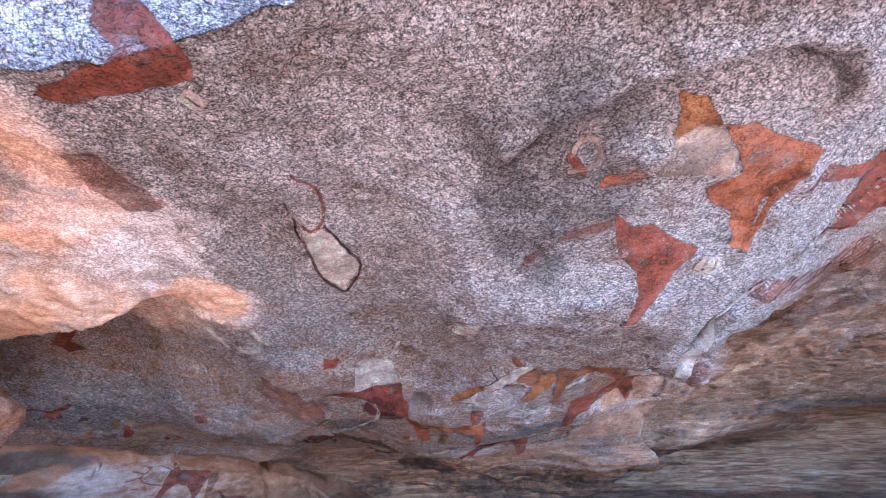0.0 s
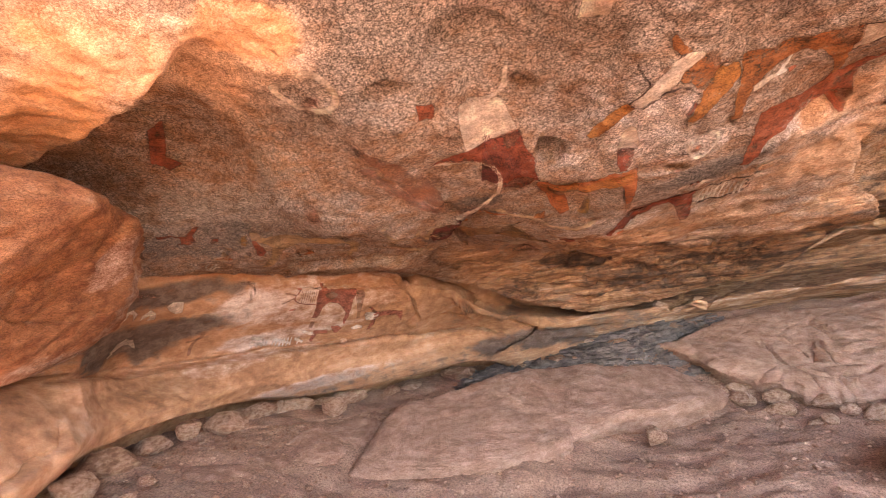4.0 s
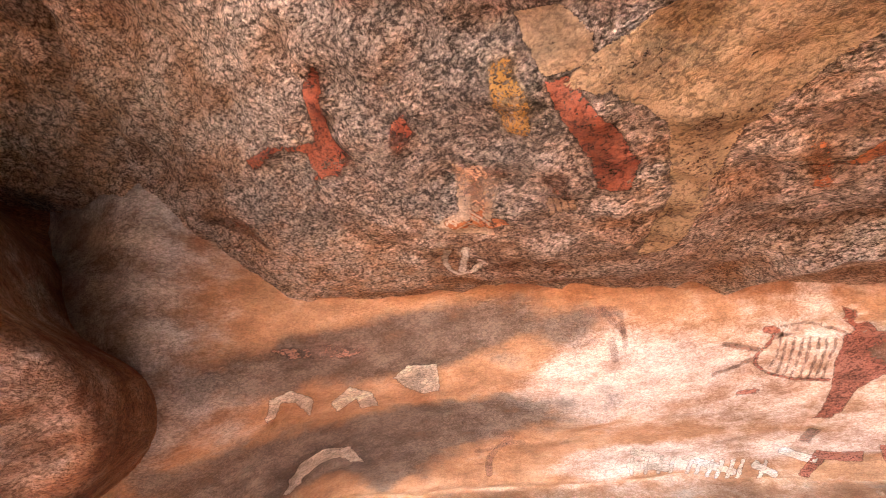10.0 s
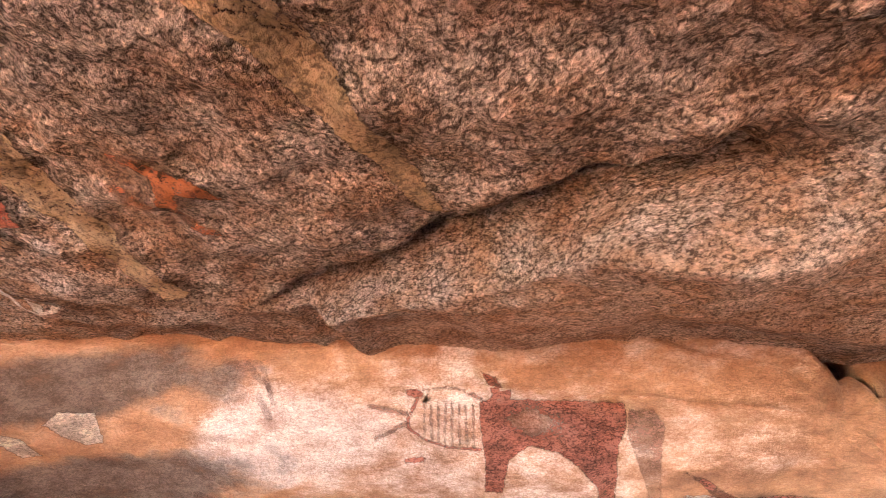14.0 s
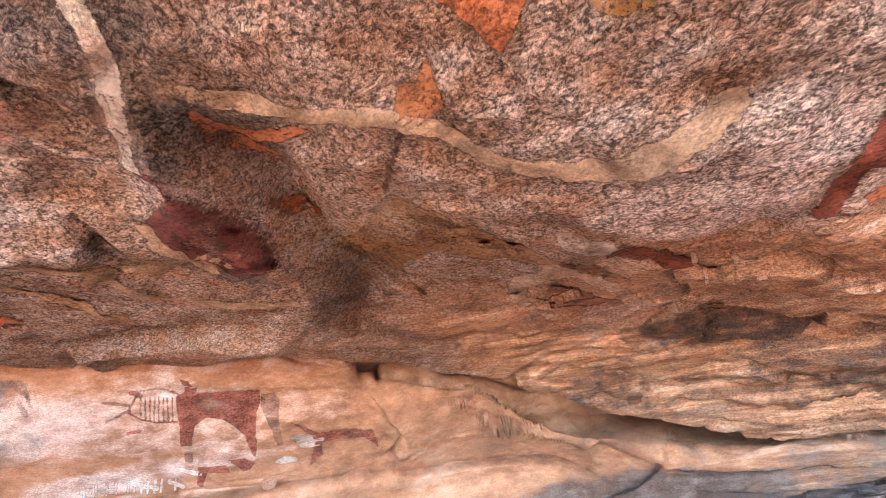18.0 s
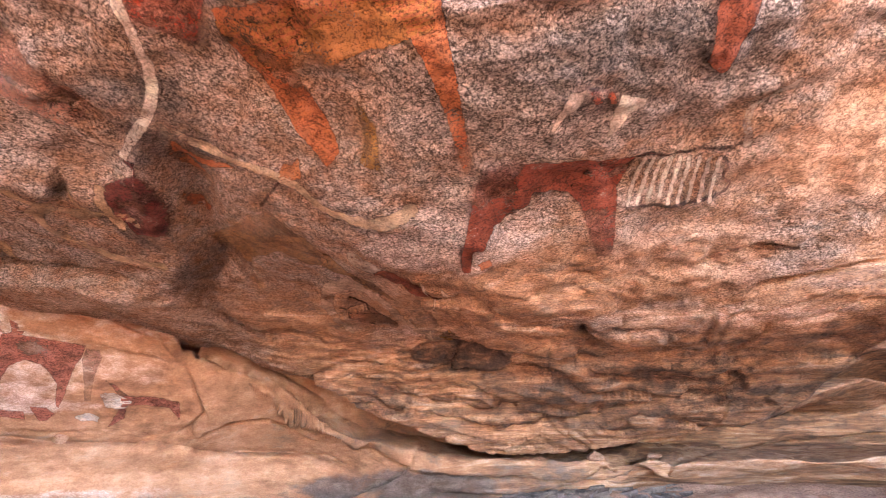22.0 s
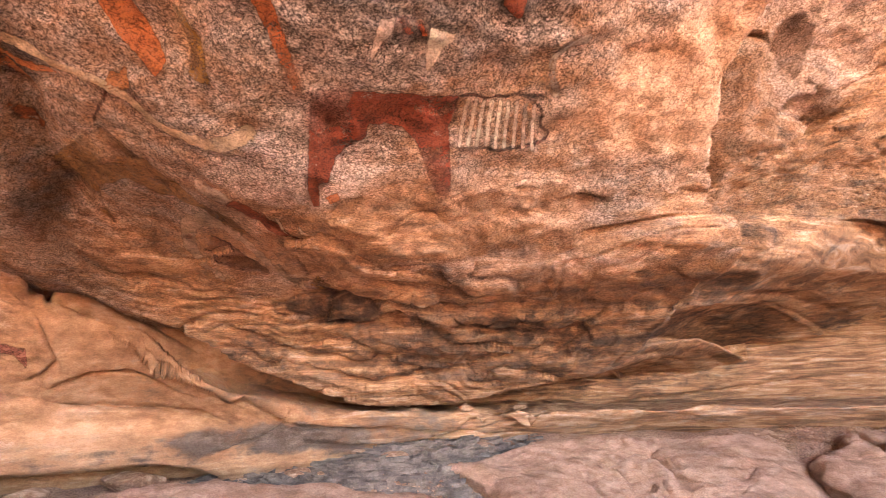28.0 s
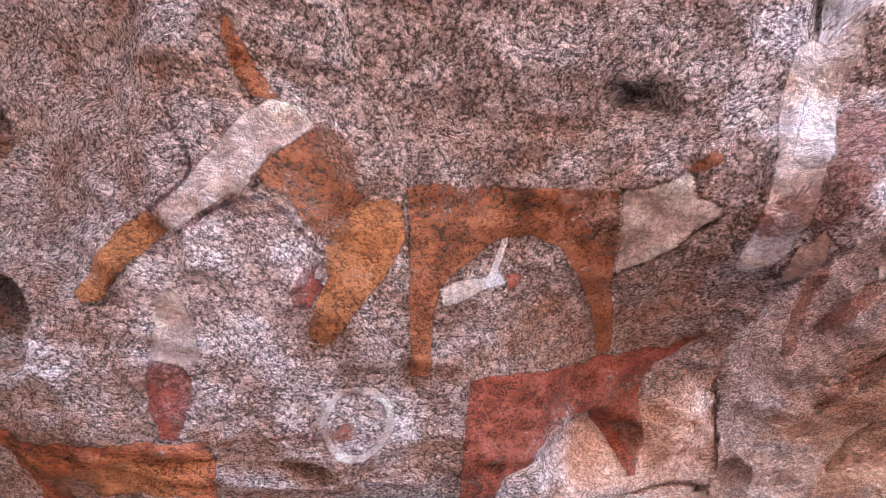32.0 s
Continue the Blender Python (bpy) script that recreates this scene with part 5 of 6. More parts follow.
painting("cow_painting", "red painted cow with a square cream neck", "A", [
    ("neck", "cream", 0, [(-0.511, 71.6), (-0.313, 68.4), (-0.281, 60.4), (-0.548, 59.0), (-0.540, 65.9)]),
    ("body", "darkred", 0, [(-0.764, 57.0), (-0.548, 59.0), (-0.373, 59.8), (-0.271, 60.3), (-0.242, 54.0), (-0.231, 42.9), (-0.351, 39.1), (-0.445, 42.2), (-0.418, 49.9), (-0.477, 52.5), (-0.630, 55.0)]),
    ("horn", "cream", 0.018, [(-0.462, 70.8), (-0.382, 69.5), (-0.302, 70.3), (-0.259, 74.3)]),
    ("belly_line", "cream", 0.02, [(-0.767, 56.6), (-0.584, 54.6), (-0.457, 51.6), (-0.437, 46.1), (-0.546, 37.1), (-0.831, 30.8)]),
    ("leg", "red2", 0, [(-1.087, 73.7), (-0.917, 62.8), (-0.826, 48.6), (-0.808, 33.7), (-0.967, 45.0), (-1.037, 66.1)]),
    ("mark", "red", 0, [(-0.667, 77.3), (-0.600, 74.6), (-0.623, 71.8), (-0.686, 73.9)]),
])
painting("crescent_painting", "cream painted crescent with a red dot", "A", [
    ("crescent", "cream", 0.025, [(-1.144, 89.3), (-1.202, 88.5), (-1.206, 86.4), (-1.136, 83.8), (-1.039, 82.9), (-0.961, 85.2), (-0.944, 88.8), (-0.978, 90.9), (-1.049, 91.3)]),
    ("dot", "red", 0, [(-1.076, 86.9), (-1.037, 85.6), (-1.066, 84.4), (-1.101, 85.3)]),
])
painting("streak_painting", "faded orange smears along the low rock", "A", [
    ("stroke", "orange2", 0, [(-0.271, 40.6), (0.050, 41.0), (0.260, 40.8), (0.243, 36.2), (0.006, 35.8), (-0.225, 36.1)]),
    ("stroke", "rose2", 0.05, [(-1.091, 60.4), (-1.012, 46.3), (-0.905, 36.0)]),
])
painting("streak_painting", "pale mineral streak down the rock edge", "A", [
    ("streak", "white", 0.04, [(1.687, 100.2), (1.538, 99.8), (1.374, 96.7), (1.348, 85.5), (1.339, 74.7)]),
    ("streak", "white", 0.05, [(1.308, 80.8), (1.332, 72.7), (1.355, 64.0)]),
])
painting("streak_painting", "faded red streaks on the far rock", "A", [
    ("stroke", "red2", 0.06, [(1.404, 76.7), (1.372, 70.4), (1.339, 68.5)]),
    ("stroke", "red2", 0.05, [(2.694, 58.8), (2.414, 54.2), (2.323, 49.7)]),
    ("stroke", "red2", 0.05, [(2.133, 56.9), (2.200, 51.0), (2.235, 46.7)]),
    ("stroke", "red2", 0.07, [(1.474, 99.7), (1.885, 90.1), (2.590, 67.1)]),
    ("stroke", "red2", 0.06, [(2.560, 39.9), (2.783, 47.9), (2.890, 53.1)]),
])
painting("tag_painting", "cream painted tags with dark outline", "A", [
    ("tag", "cream2", 0, [(1.428, 61.6), (1.392, 65.6), (1.402, 68.8), (1.425, 67.3), (1.463, 62.8)]),
    ("tag", "cream2", 0, [(2.407, 55.8), (2.318, 59.5), (2.390, 61.7), (2.469, 58.9)]),
])
painting("cow_painting", "rosy red painted cow on the pale panel", "W", [
    ("body", "rose", 0, [(48.4, 1.827), (47.5, 1.810), (47.0, 1.774), (46.5, 1.779), (46.7, 1.754), (39.8, 1.719), (40.0, 1.661), (40.6, 1.610), (41.1, 1.526), (41.5, 1.462), (42.1, 1.391), (42.4, 1.431), (42.3, 1.517), (43.1, 1.567), (44.1, 1.608), (46.0, 1.625), (47.4, 1.590), (48.2, 1.501), (49.4, 1.499), (48.9, 1.598), (48.9, 1.667), (48.7, 1.757), (47.8, 1.765)]),
    ("rump", "rose2", 0, [(39.7, 1.705), (38.2, 1.698), (37.8, 1.663), (38.5, 1.542), (38.7, 1.435), (39.4, 1.430), (39.5, 1.517), (39.8, 1.592), (40.0, 1.648)]),
    ("head", "rose", 0, [(53.6, 1.807), (52.7, 1.806), (52.3, 1.793), (52.4, 1.781), (53.4, 1.788)]),
    ("neck_line", "rose", 0.007, [(52.7, 1.782), (53.3, 1.747), (53.7, 1.710), (53.1, 1.674), (51.6, 1.647), (49.1, 1.627)]),
    ("back_line", "rose2", 0.006, [(52.4, 1.800), (50.3, 1.795), (48.5, 1.763)]),
    ("neck_stripe", "rose2", 0.006, [(52.3, 1.768), (52.7, 1.672)]),
    ("neck_stripe", "rose2", 0.006, [(51.9, 1.765), (52.2, 1.663)]),
    ("neck_stripe", "rose2", 0.006, [(51.4, 1.763), (51.8, 1.654)]),
    ("neck_stripe", "rose2", 0.006, [(50.9, 1.761), (51.4, 1.645)]),
    ("neck_stripe", "rose2", 0.006, [(50.5, 1.759), (50.9, 1.643)]),
    ("neck_stripe", "rose2", 0.006, [(50.0, 1.757), (50.4, 1.641)]),
    ("neck_stripe", "rose2", 0.006, [(49.6, 1.755), (49.9, 1.638)]),
    ("neck_stripe", "rose2", 0.006, [(49.1, 1.752), (49.5, 1.636)]),
    ("foot", "rose2", 0, [(49.3, 1.471), (48.4, 1.467), (48.7, 1.407), (49.5, 1.415)]),
])
painting("herd_painting", "row of small white animals with thin legs", "W", [
    ("back", "white", 0.022, [(59.6, 1.396), (58.1, 1.368)]),
    ("back", "white", 0.022, [(59.7, 1.339), (57.1, 1.309)]),
    ("back", "white", 0.022, [(55.9, 1.353), (52.9, 1.289)]),
    ("back", "white", 0.022, [(51.5, 1.316), (50.4, 1.277)]),
    ("back", "white", 0.022, [(50.1, 1.378), (48.3, 1.347)]),
    ("leg", "white", 0.011, [(59.6, 1.364), (59.6, 1.307)]),
    ("leg", "white", 0.011, [(58.5, 1.360), (58.6, 1.301)]),
    ("leg", "white", 0.011, [(57.5, 1.356), (57.7, 1.294)]),
    ("leg", "white", 0.011, [(56.7, 1.352), (56.9, 1.289)]),
    ("leg", "white", 0.011, [(55.5, 1.347), (55.8, 1.282)]),
    ("leg", "white", 0.011, [(54.9, 1.344), (55.2, 1.279)]),
    ("leg", "white", 0.011, [(54.2, 1.341), (54.5, 1.275)]),
    ("leg", "white", 0.011, [(53.6, 1.338), (53.9, 1.271)]),
    ("leg", "white", 0.011, [(52.9, 1.335), (53.2, 1.268)]),
    ("leg", "white", 0.011, [(52.3, 1.333), (52.6, 1.265)]),
    ("leg", "white", 0.011, [(50.9, 1.326), (51.2, 1.259)]),
    ("animal", "white", 0, [(40.5, 1.339), (39.3, 1.361), (37.8, 1.339), (38.0, 1.307), (39.7, 1.311)]),
    ("animal", "rose", 0, [(48.3, 1.389), (45.4, 1.372), (45.3, 1.318), (45.9, 1.333), (47.6, 1.343), (48.3, 1.259), (48.9, 1.270)]),
    ("animal", "rose", 0, [(45.0, 1.409), (43.3, 1.399), (42.4, 1.362), (43.2, 1.315), (43.9, 1.309)]),
])
painting("animal_painting", "red and white painted animal at the panel end", "W", [
    ("body", "rose", 0, [(37.1, 1.541), (36.2, 1.527), (34.6, 1.459), (31.5, 1.453), (28.8, 1.441), (28.9, 1.363), (29.1, 1.320), (30.0, 1.394), (32.8, 1.408), (34.9, 1.406), (35.2, 1.337), (37.1, 1.265), (36.2, 1.347), (35.4, 1.420), (36.2, 1.496)]),
    ("belly", "white", 0, [(37.8, 1.473), (36.2, 1.479), (34.2, 1.429), (35.2, 1.389), (37.2, 1.396)]),
])
painting("mark_painting", "faded red scratches on the pale panel", "W", [
    ("mark", "rose", 0, [(54.4, 1.611), (52.9, 1.606), (53.0, 1.592), (54.5, 1.597)]),
    ("stroke", "rose2", 0.02, [(65.1, 1.905), (63.1, 1.899)]),
    ("stroke", "rose2", 0.014, [(63.9, 1.904), (62.6, 1.846)]),
    ("stroke", "rose2", 0.016, [(63.3, 1.825), (62.9, 1.772)]),
    ("stroke", "rose2", 0.012, [(65.6, 1.824), (64.3, 1.830)]),
    ("stroke", "rose2", 0.012, [(62.8, 1.891), (62.4, 1.807)]),
    ("stroke", "rose2", 0.02, [(69.6, 1.538), (68.4, 1.515), (69.6, 1.454), (69.5, 1.360)]),
    ("stroke", "rose2", 0.012, [(70.7, 1.479), (67.5, 1.492)]),
    ("stroke", "rose2", 0.01, [(56.0, 1.778), (53.6, 1.742)]),
    ("stroke", "rose2", 0.01, [(56.1, 1.675), (53.8, 1.717)]),
])
painting("animal_painting", "small whitish painted animals on dark rock", "W", [
    ("animal", "cream", 0, [(85.4, 1.789), (84.1, 1.805), (82.7, 1.774), (82.7, 1.717), (83.8, 1.772), (84.7, 1.777), (85.1, 1.736), (85.7, 1.740)]),
    ("animal", "cream", 0, [(81.5, 1.747), (80.4, 1.794), (78.8, 1.758), (78.1, 1.702), (79.2, 1.690), (79.8, 1.745), (80.8, 1.702)]),
    ("animal", "cream", 0, [(77.5, 1.796), (76.6, 1.826), (74.6, 1.816), (74.2, 1.740), (75.3, 1.736), (76.6, 1.764)]),
    ("animal", "cream", 0, [(84.1, 1.472), (83.0, 1.564), (81.6, 1.589), (79.6, 1.561), (78.4, 1.485), (80.3, 1.532), (81.5, 1.529), (83.7, 1.462)]),
    ("stripe", "rose2", 0, [(85.5, 1.907), (82.0, 1.911), (79.1, 1.885), (80.6, 1.868), (84.1, 1.881)]),
])


# ---- stones, slabs and plants ----
def stone_material(name, lo, mid, hi):
    m, t, b = nodes_of(name)
    coarse, patch, fine = crinkle(t)
    info = t.nodes.new("ShaderNodeObjectInfo")
    tone = maths(t, "ADD", patch, maths(t, "MULTIPLY", maths(t, "SUBTRACT", info.outputs["Random"], 0.5), 0.16))
    col = ramp(t, tone, [(0.36, lo), (0.5, mid), (0.64, hi)])
    col = grain_shade(t, col, coarse, 0.35)
    t.links.new(col, b.inputs["Base Color"])
    b.inputs["Roughness"].default_value = 0.9
    b.inputs["Specular IOR Level"].default_value = 0.2
    grain_bump(t, b, coarse, fine, 0.7)
    return m


slab_rock = stone_material("slab_rock", (0.3, 0.165, 0.11), (0.39, 0.225, 0.155), (0.49, 0.305, 0.22))
pebble_rock = stone_material("pebble_rock", (0.26, 0.135, 0.085), (0.44, 0.26, 0.17), (0.58, 0.39, 0.28))
slate_rock = stone_material("slate_rock", (0.075, 0.061, 0.053), (0.14, 0.112, 0.096), (0.25, 0.195, 0.165))
red_rock = stone_material("red_rock", (0.3, 0.13, 0.075), (0.48, 0.23, 0.14), (0.6, 0.36, 0.25))


def slab(name, label, outline, thick, seed, material=None, dome=0.02, cracks=0, category="rock slab", group="slabs on the ground", sharp=7.0, net=0):
    """A flat stone: an uneven top inside the outline (x, y, z of its upper rim), rounded rim, sides that go into the ground."""
    rng = random.Random(seed)
    q = np.array(outline)
    c = q.mean(0)
    ang = np.arctan2(q[:, 1] - c[1], q[:, 0] - c[0])
    order = np.argsort(ang)
    ang, rad, top = ang[order], np.hypot(q[:, 0] - c[0], q[:, 1] - c[1])[order], q[order, 2]
    a3, r3, z3 = np.concatenate([ang - 2 * np.pi, ang, ang + 2 * np.pi]), np.tile(rad, 3), np.tile(top, 3)
    n = 260 if cracks > 5 else 150
    a = np.linspace(-np.pi, np.pi, n, endpoint=False)
    rim, zr = 0.6 * np.interp(a, a3, r3) + 0.4 * spline(a3, r3, a), np.interp(a, a3, z3)
    rim = rim * (1 + 0.05 * fbm(np.stack([3 * np.cos(a), 3 * np.sin(a), 0 * a + seed], -1), 0.6, 4, seed + 9))
    ks = np.concatenate([np.linspace(0.03, 0.9, 70 if cracks > 5 else 32), np.linspace(0.92, 1.0, 9)])
    K, A = np.meshgrid(ks, np.arange(n), indexing="ij")
    px, py = c[0] + K * rim[A] * np.cos(a[A]), c[1] + K * rim[A] * np.sin(a[A])
    flat = np.stack([px, py, 0 * px + seed], -1)
    z = c[2] + (zr[A] - c[2]) * K + dome * (1 - K ** 2) - min(thick * 0.45, 0.06 if sharp > 5 else 0.3 / sharp) * K ** (sharp * 2.6)
    z = z + 0.022 * fbm(flat, 0.5, 4, seed) + 0.011 * np.round(2.2 * fbm(flat, 0.4, 3, seed + 5)) + 0.006 * np.round(3 * fbm(flat * np.array([1, 2.2, 1]), 0.3, 4, seed + 6)) + 0.003 * fbm(flat, 0.05, 2, seed + 3)
    for _ in range(cracks):
        o, h, ln = rng.random() * 6.28, rng.random() * 0.7, 0.12 + 0.25 * rng.random()
        r0 = float(np.interp(o, a, rim)) * h
        x0, y0 = c[0] + r0 * math.cos(o), c[1] + r0 * math.sin(o)
        d = rng.random() * 6.28
        qx = [x0 + ln * s * math.cos(d) + 0.06 * (rng.random() - 0.5) for s in (-0.5, -0.2, 0.1, 0.5)]
        qy = [y0 + ln * s * math.sin(d) + 0.06 * (rng.random() - 0.5) for s in (-0.5, -0.2, 0.1, 0.5)]
        dist, side = near_line(px, py, qx, qy)
        z = z - 0.03 * np.exp(-(dist / 0.014) ** 2) + 0.008 * np.exp(-dist / 0.08) * (side > 0)
    if net:
        near = np.full((2,) + px.shape, 9.0)
        for _ in range(net):
            o, h = rng.random() * 6.28, math.sqrt(rng.random())
            r0 = float(np.interp(o - math.pi, a, rim)) * h
            d = np.hypot(px - c[0] + r0 * math.cos(o), (py - c[1] + r0 * math.sin(o)) * 1.4) + 0.05 * fbm(flat, 0.2, 3, seed + 8)
            near = np.sort(np.concatenate([near, d[None]]), 0)[:2]
        split = (near[1] - near[0]) / 2
        z = z - 0.045 * np.exp(-(split / 0.011) ** 2) * smooth(-0.25, 0.1, fbm(flat, 0.5, 3, seed + 11)) - 0.012 * np.exp(-split / 0.03)
    body = [np.stack([px, py, z], -1)]
    for drop, out in ((0.46, 0.012), (0.56, 0.012), (0.58, -0.02), (0.74, 0.015), (0.78, -0.035), (0.98, -0.01), (1.02, -0.06), (1.8, -0.1)):
        e = rim + out + 0.025 * fbm(np.stack([px[-1], py[-1], 0 * rim + drop * thick * 4], -1), 0.12, 3, seed + 7)
        body.append(np.stack([c[0] + e * np.cos(a), c[1] + e * np.sin(a), z[-1] - thick * (drop - 0.4)], -1)[None])
    v = np.concatenate(body, 0)
    m = v.shape[0]
    verts = np.concatenate([v.reshape(-1, 3), [[c[0], c[1], z[0].mean()]]])
    faces = []
    for i in range(m - 1):
        for j in range(n):
            j2 = (j + 1) % n
            faces.append((i * n + j, (i + 1) * n + j, (i + 1) * n + j2, i * n + j2))
    faces += [(m * n, j, (j + 1) % n) for j in range(n)]
    return tagged(mesh_object(name, verts, faces, material or slab_rock), label, category, group=group)


slab("rock_slab", "long smooth pinkish sandstone slab on the ground", [(-2.09, 4.24, 0.38), (-2.07, 4.54, 0.45), (-2.01, 5.01, 0.56), (-1.45, 5.67, 0.61), (-0.90, 6.11, 0.60), (0.06, 6.57, 0.51), (0.59, 6.64, 0.41), (0.86, 6.39, 0.29), (0.94, 6.13, 0.20), (0.61, 5.80, 0.19), (0.04, 5.51, 0.24), (-0.43, 5.18, 0.25), (-0.66, 4.80, 0.21), (-0.99, 4.61, 0.23), (-1.52, 4.38, 0.29)], 0.14, 61, dome=0.0)
slab("rock_slab", "broad cracked pinkish sandstone slab below the wall", [(0.57, 6.87, 0.60), (0.99, 7.11, 0.67), (1.96, 7.39, 0.74), (3.12, 7.36, 0.68), (3.28, 7.12, 0.57), (3.29, 6.82, 0.45), (3.02, 6.55, 0.36), (2.46, 6.36, 0.31), (2.15, 5.97, 0.17), (1.84, 5.98, 0.18), (1.54, 6.03, 0.22), (1.35, 6.22, 0.30), (1.12, 6.29, 0.34), (0.93, 6.45, 0.41), (0.79, 6.71, 0.53)], 0.16, 62, dome=0.02, cracks=6, net=16)
slab("rock_slab", "rounded tilted sandstone slab beside the cracked slab", [(2.26, 5.66, 0.17), (2.57, 5.94, 0.25), (3.18, 5.98, 0.29), (3.13, 5.78, 0.24), (3.00, 5.67, 0.21), (2.63, 5.39, 0.13)], 0.16, 63, dome=0.04, cracks=1)
slab("rock_slab", "tilted sandstone slab with an upturned corner", [(2.96, 5.42, 0.14), (3.10, 6.01, 0.28), (3.54, 6.18, 0.39), (4.02, 6.15, 0.45), (4.09, 5.89, 0.35), (3.69, 5.52, 0.18)], 0.2, 64, dome=0.03, cracks=1)
slab("rock_slab", "brown sandstone slab among the tumbled slabs", [(3.71, 5.47, 0.18), (4.18, 5.83, 0.33), (4.79, 5.83, 0.45), (5.53, 5.41, 0.52), (5.42, 4.89, 0.35), (5.01, 4.81, 0.21), (4.36, 4.95, 0.12)], 0.2, 65, dome=0.05, cracks=2)
slab("rock_slab", "sloping brown sandstone slab at the wall's foot", [(3.07, 6.73, 0.51), (3.52, 7.03, 0.66), (5.28, 7.54, 0.70), (4.76, 6.10, 0.52), (4.21, 5.94, 0.41), (3.93, 6.18, 0.42), (3.25, 6.12, 0.33)], 0.2, 66, dome=0.05, cracks=6, net=12)
slab("rock_slab", "flat pale slab bedded in the dusty ground", [(1.47, 4.36, 0.16), (1.65, 4.79, 0.16), (2.49, 4.97, 0.14), (3.47, 5.08, 0.12), (3.24, 4.50, 0.12), (2.42, 4.03, 0.13)], 0.1, 67, dome=0.02, cracks=2)
slab("rock_slab", "split flat slab bedded in the dusty ground", [(-2.92, 3.55, 0.66), (-2.93, 3.98, 0.63), (-2.74, 4.42, 0.55), (-2.5, 4.16, 0.5), (-2.5, 3.85, 0.53), (-2.65, 3.52, 0.63)], 0.1, 68, dome=0.01)
slab("rock_slab", "split flat slab bedded in the dusty ground", [(-2.66, 4.42, 0.54), (-2.61, 4.83, 0.51), (-2.24, 5.31, 0.43), (-2.16, 5.0, 0.4), (-2.17, 4.53, 0.39), (-2.4, 4.2, 0.47)], 0.1, 69, dome=0.01)
slab("rock_slab", "sloping block with rough broken front", [(4.66, 5.71, 0.86), (4.65, 5.16, 0.73), (5.03, 4.67, 0.79), (5.34, 4.16, 0.80), (6.17, 4.62, 1.06), (6.44, 4.95, 1.18), (5.83, 5.63, 1.07), (5.22, 5.92, 0.96)], 0.4, 70, dome=0.05, cracks=2)
slab("rock_slab", "flat pale slab resting across other rocks", [(5.37, 4.53, 1.29), (5.41, 4.15, 1.20), (5.50, 3.52, 1.26), (5.60, 2.95, 1.32), (6.31, 3.14, 1.43), (6.47, 3.90, 1.54), (6.44, 4.49, 1.55), (5.91, 4.69, 1.46)], 0.2, 72, dome=0.04, cracks=1, sharp=4)
slab("rock_slab", "dark bedded slab below the overhang", [(5.96, 5.39, 1.38), (6.08, 5.11, 1.51), (6.42, 4.68, 1.57), (7.24, 5.26, 1.92), (6.97, 5.62, 1.82), (6.44, 5.62, 1.60)], 0.2, 73, dome=0.05, cracks=3)
slab("boulder", "big rounded pale boulder near the way out", [(4.13, 3.65, 0.63), (3.86, 3.28, 0.47), (3.96, 2.60, 0.42), (4.36, 2.22, 0.61), (4.76, 2.24, 0.83), (5.34, 2.90, 0.88), (5.38, 3.24, 0.87), (5.06, 3.70, 0.83), (4.69, 3.82, 0.74)], 1.0, 74, dome=0.12, category="boulder", group="boulders at the way out", sharp=2.2)
slab("boulder", "pale wedge of rock near the way out", [(5.28, 2.84, 0.97), (5.11, 2.47, 0.92), (4.97, 2.04, 0.88), (4.97, 1.77, 0.93), (5.97, 2.08, 1.21), (6.01, 2.54, 1.17), (5.75, 2.84, 1.11)], 0.45, 75, dome=0.03, category="boulder", group="boulders at the way out", sharp=3)
slab("boulder", "reddish square block on the flat slab", [(6.23, 4.62, 1.94), (6.21, 4.30, 1.85), (6.42, 3.99, 1.68), (7.08, 4.44, 1.87), (6.99, 4.93, 2.02)], 0.34, 76, red_rock, dome=0.03, category="boulder", group="boulders at the way out", sharp=3)
slab("boulder", "dark rock under the flat slab", [(5.73, 4.04, 1.06), (5.77, 3.64, 1.14), (5.81, 3.18, 1.21), (6.64, 3.56, 1.24), (6.24, 4.38, 1.15)], 0.6, 77, red_rock, dome=0.08, category="boulder", group="boulders at the way out", sharp=3)
slab("boulder", "sunlit red boulder on the slope outside", [(8.58, 5.39, 2.54), (8.62, 4.95, 2.38), (8.97, 4.73, 2.44), (9.84, 5.17, 2.77), (9.86, 5.72, 2.98), (9.43, 5.88, 2.87)], 1.2, 78, red_rock, dome=0.2, category="boulder", group="boulders on the slope", sharp=2)


def stone_mesh(seed, flat):
    """A worn pebble with a few broken faces, about 1 m across."""
    bm = bmesh.new()
    bmesh.ops.create_icosphere(bm, subdivisions=4, radius=0.5)
    rng = random.Random(seed)
    cuts = [(Vector((rng.uniform(-1, 1), rng.uniform(-1, 1), rng.uniform(-0.6, 0.8))).normalized(), rng.uniform(0.27, 0.4)) for _ in range(9)]
    pts = np.array([p.co[:] for p in bm.verts])
    nz = 0.09 * fbm(pts, 0.5, 3, seed) + 0.025 * fbm(pts, 0.12, 2, seed + 1)
    for p, k in zip(bm.verts, nz):
        co = p.co * (1 + k)
        for d, h in cuts:
            over = co.dot(d) - h
            if over > 0:
                co = co - d * over * 0.85
        p.co = (co.x, co.y * 0.8, co.z * flat)
    me = bpy.data.meshes.new("stone")
    bm.to_mesh(me)
    bm.free()
    me.polygons.foreach_set("use_smooth", [True] * len(me.polygons))
    me.materials.append(pebble_rock)
    return me


def ground_at(x, y):
    return float(ground_z(np.array([x]), np.array([y]))[0])


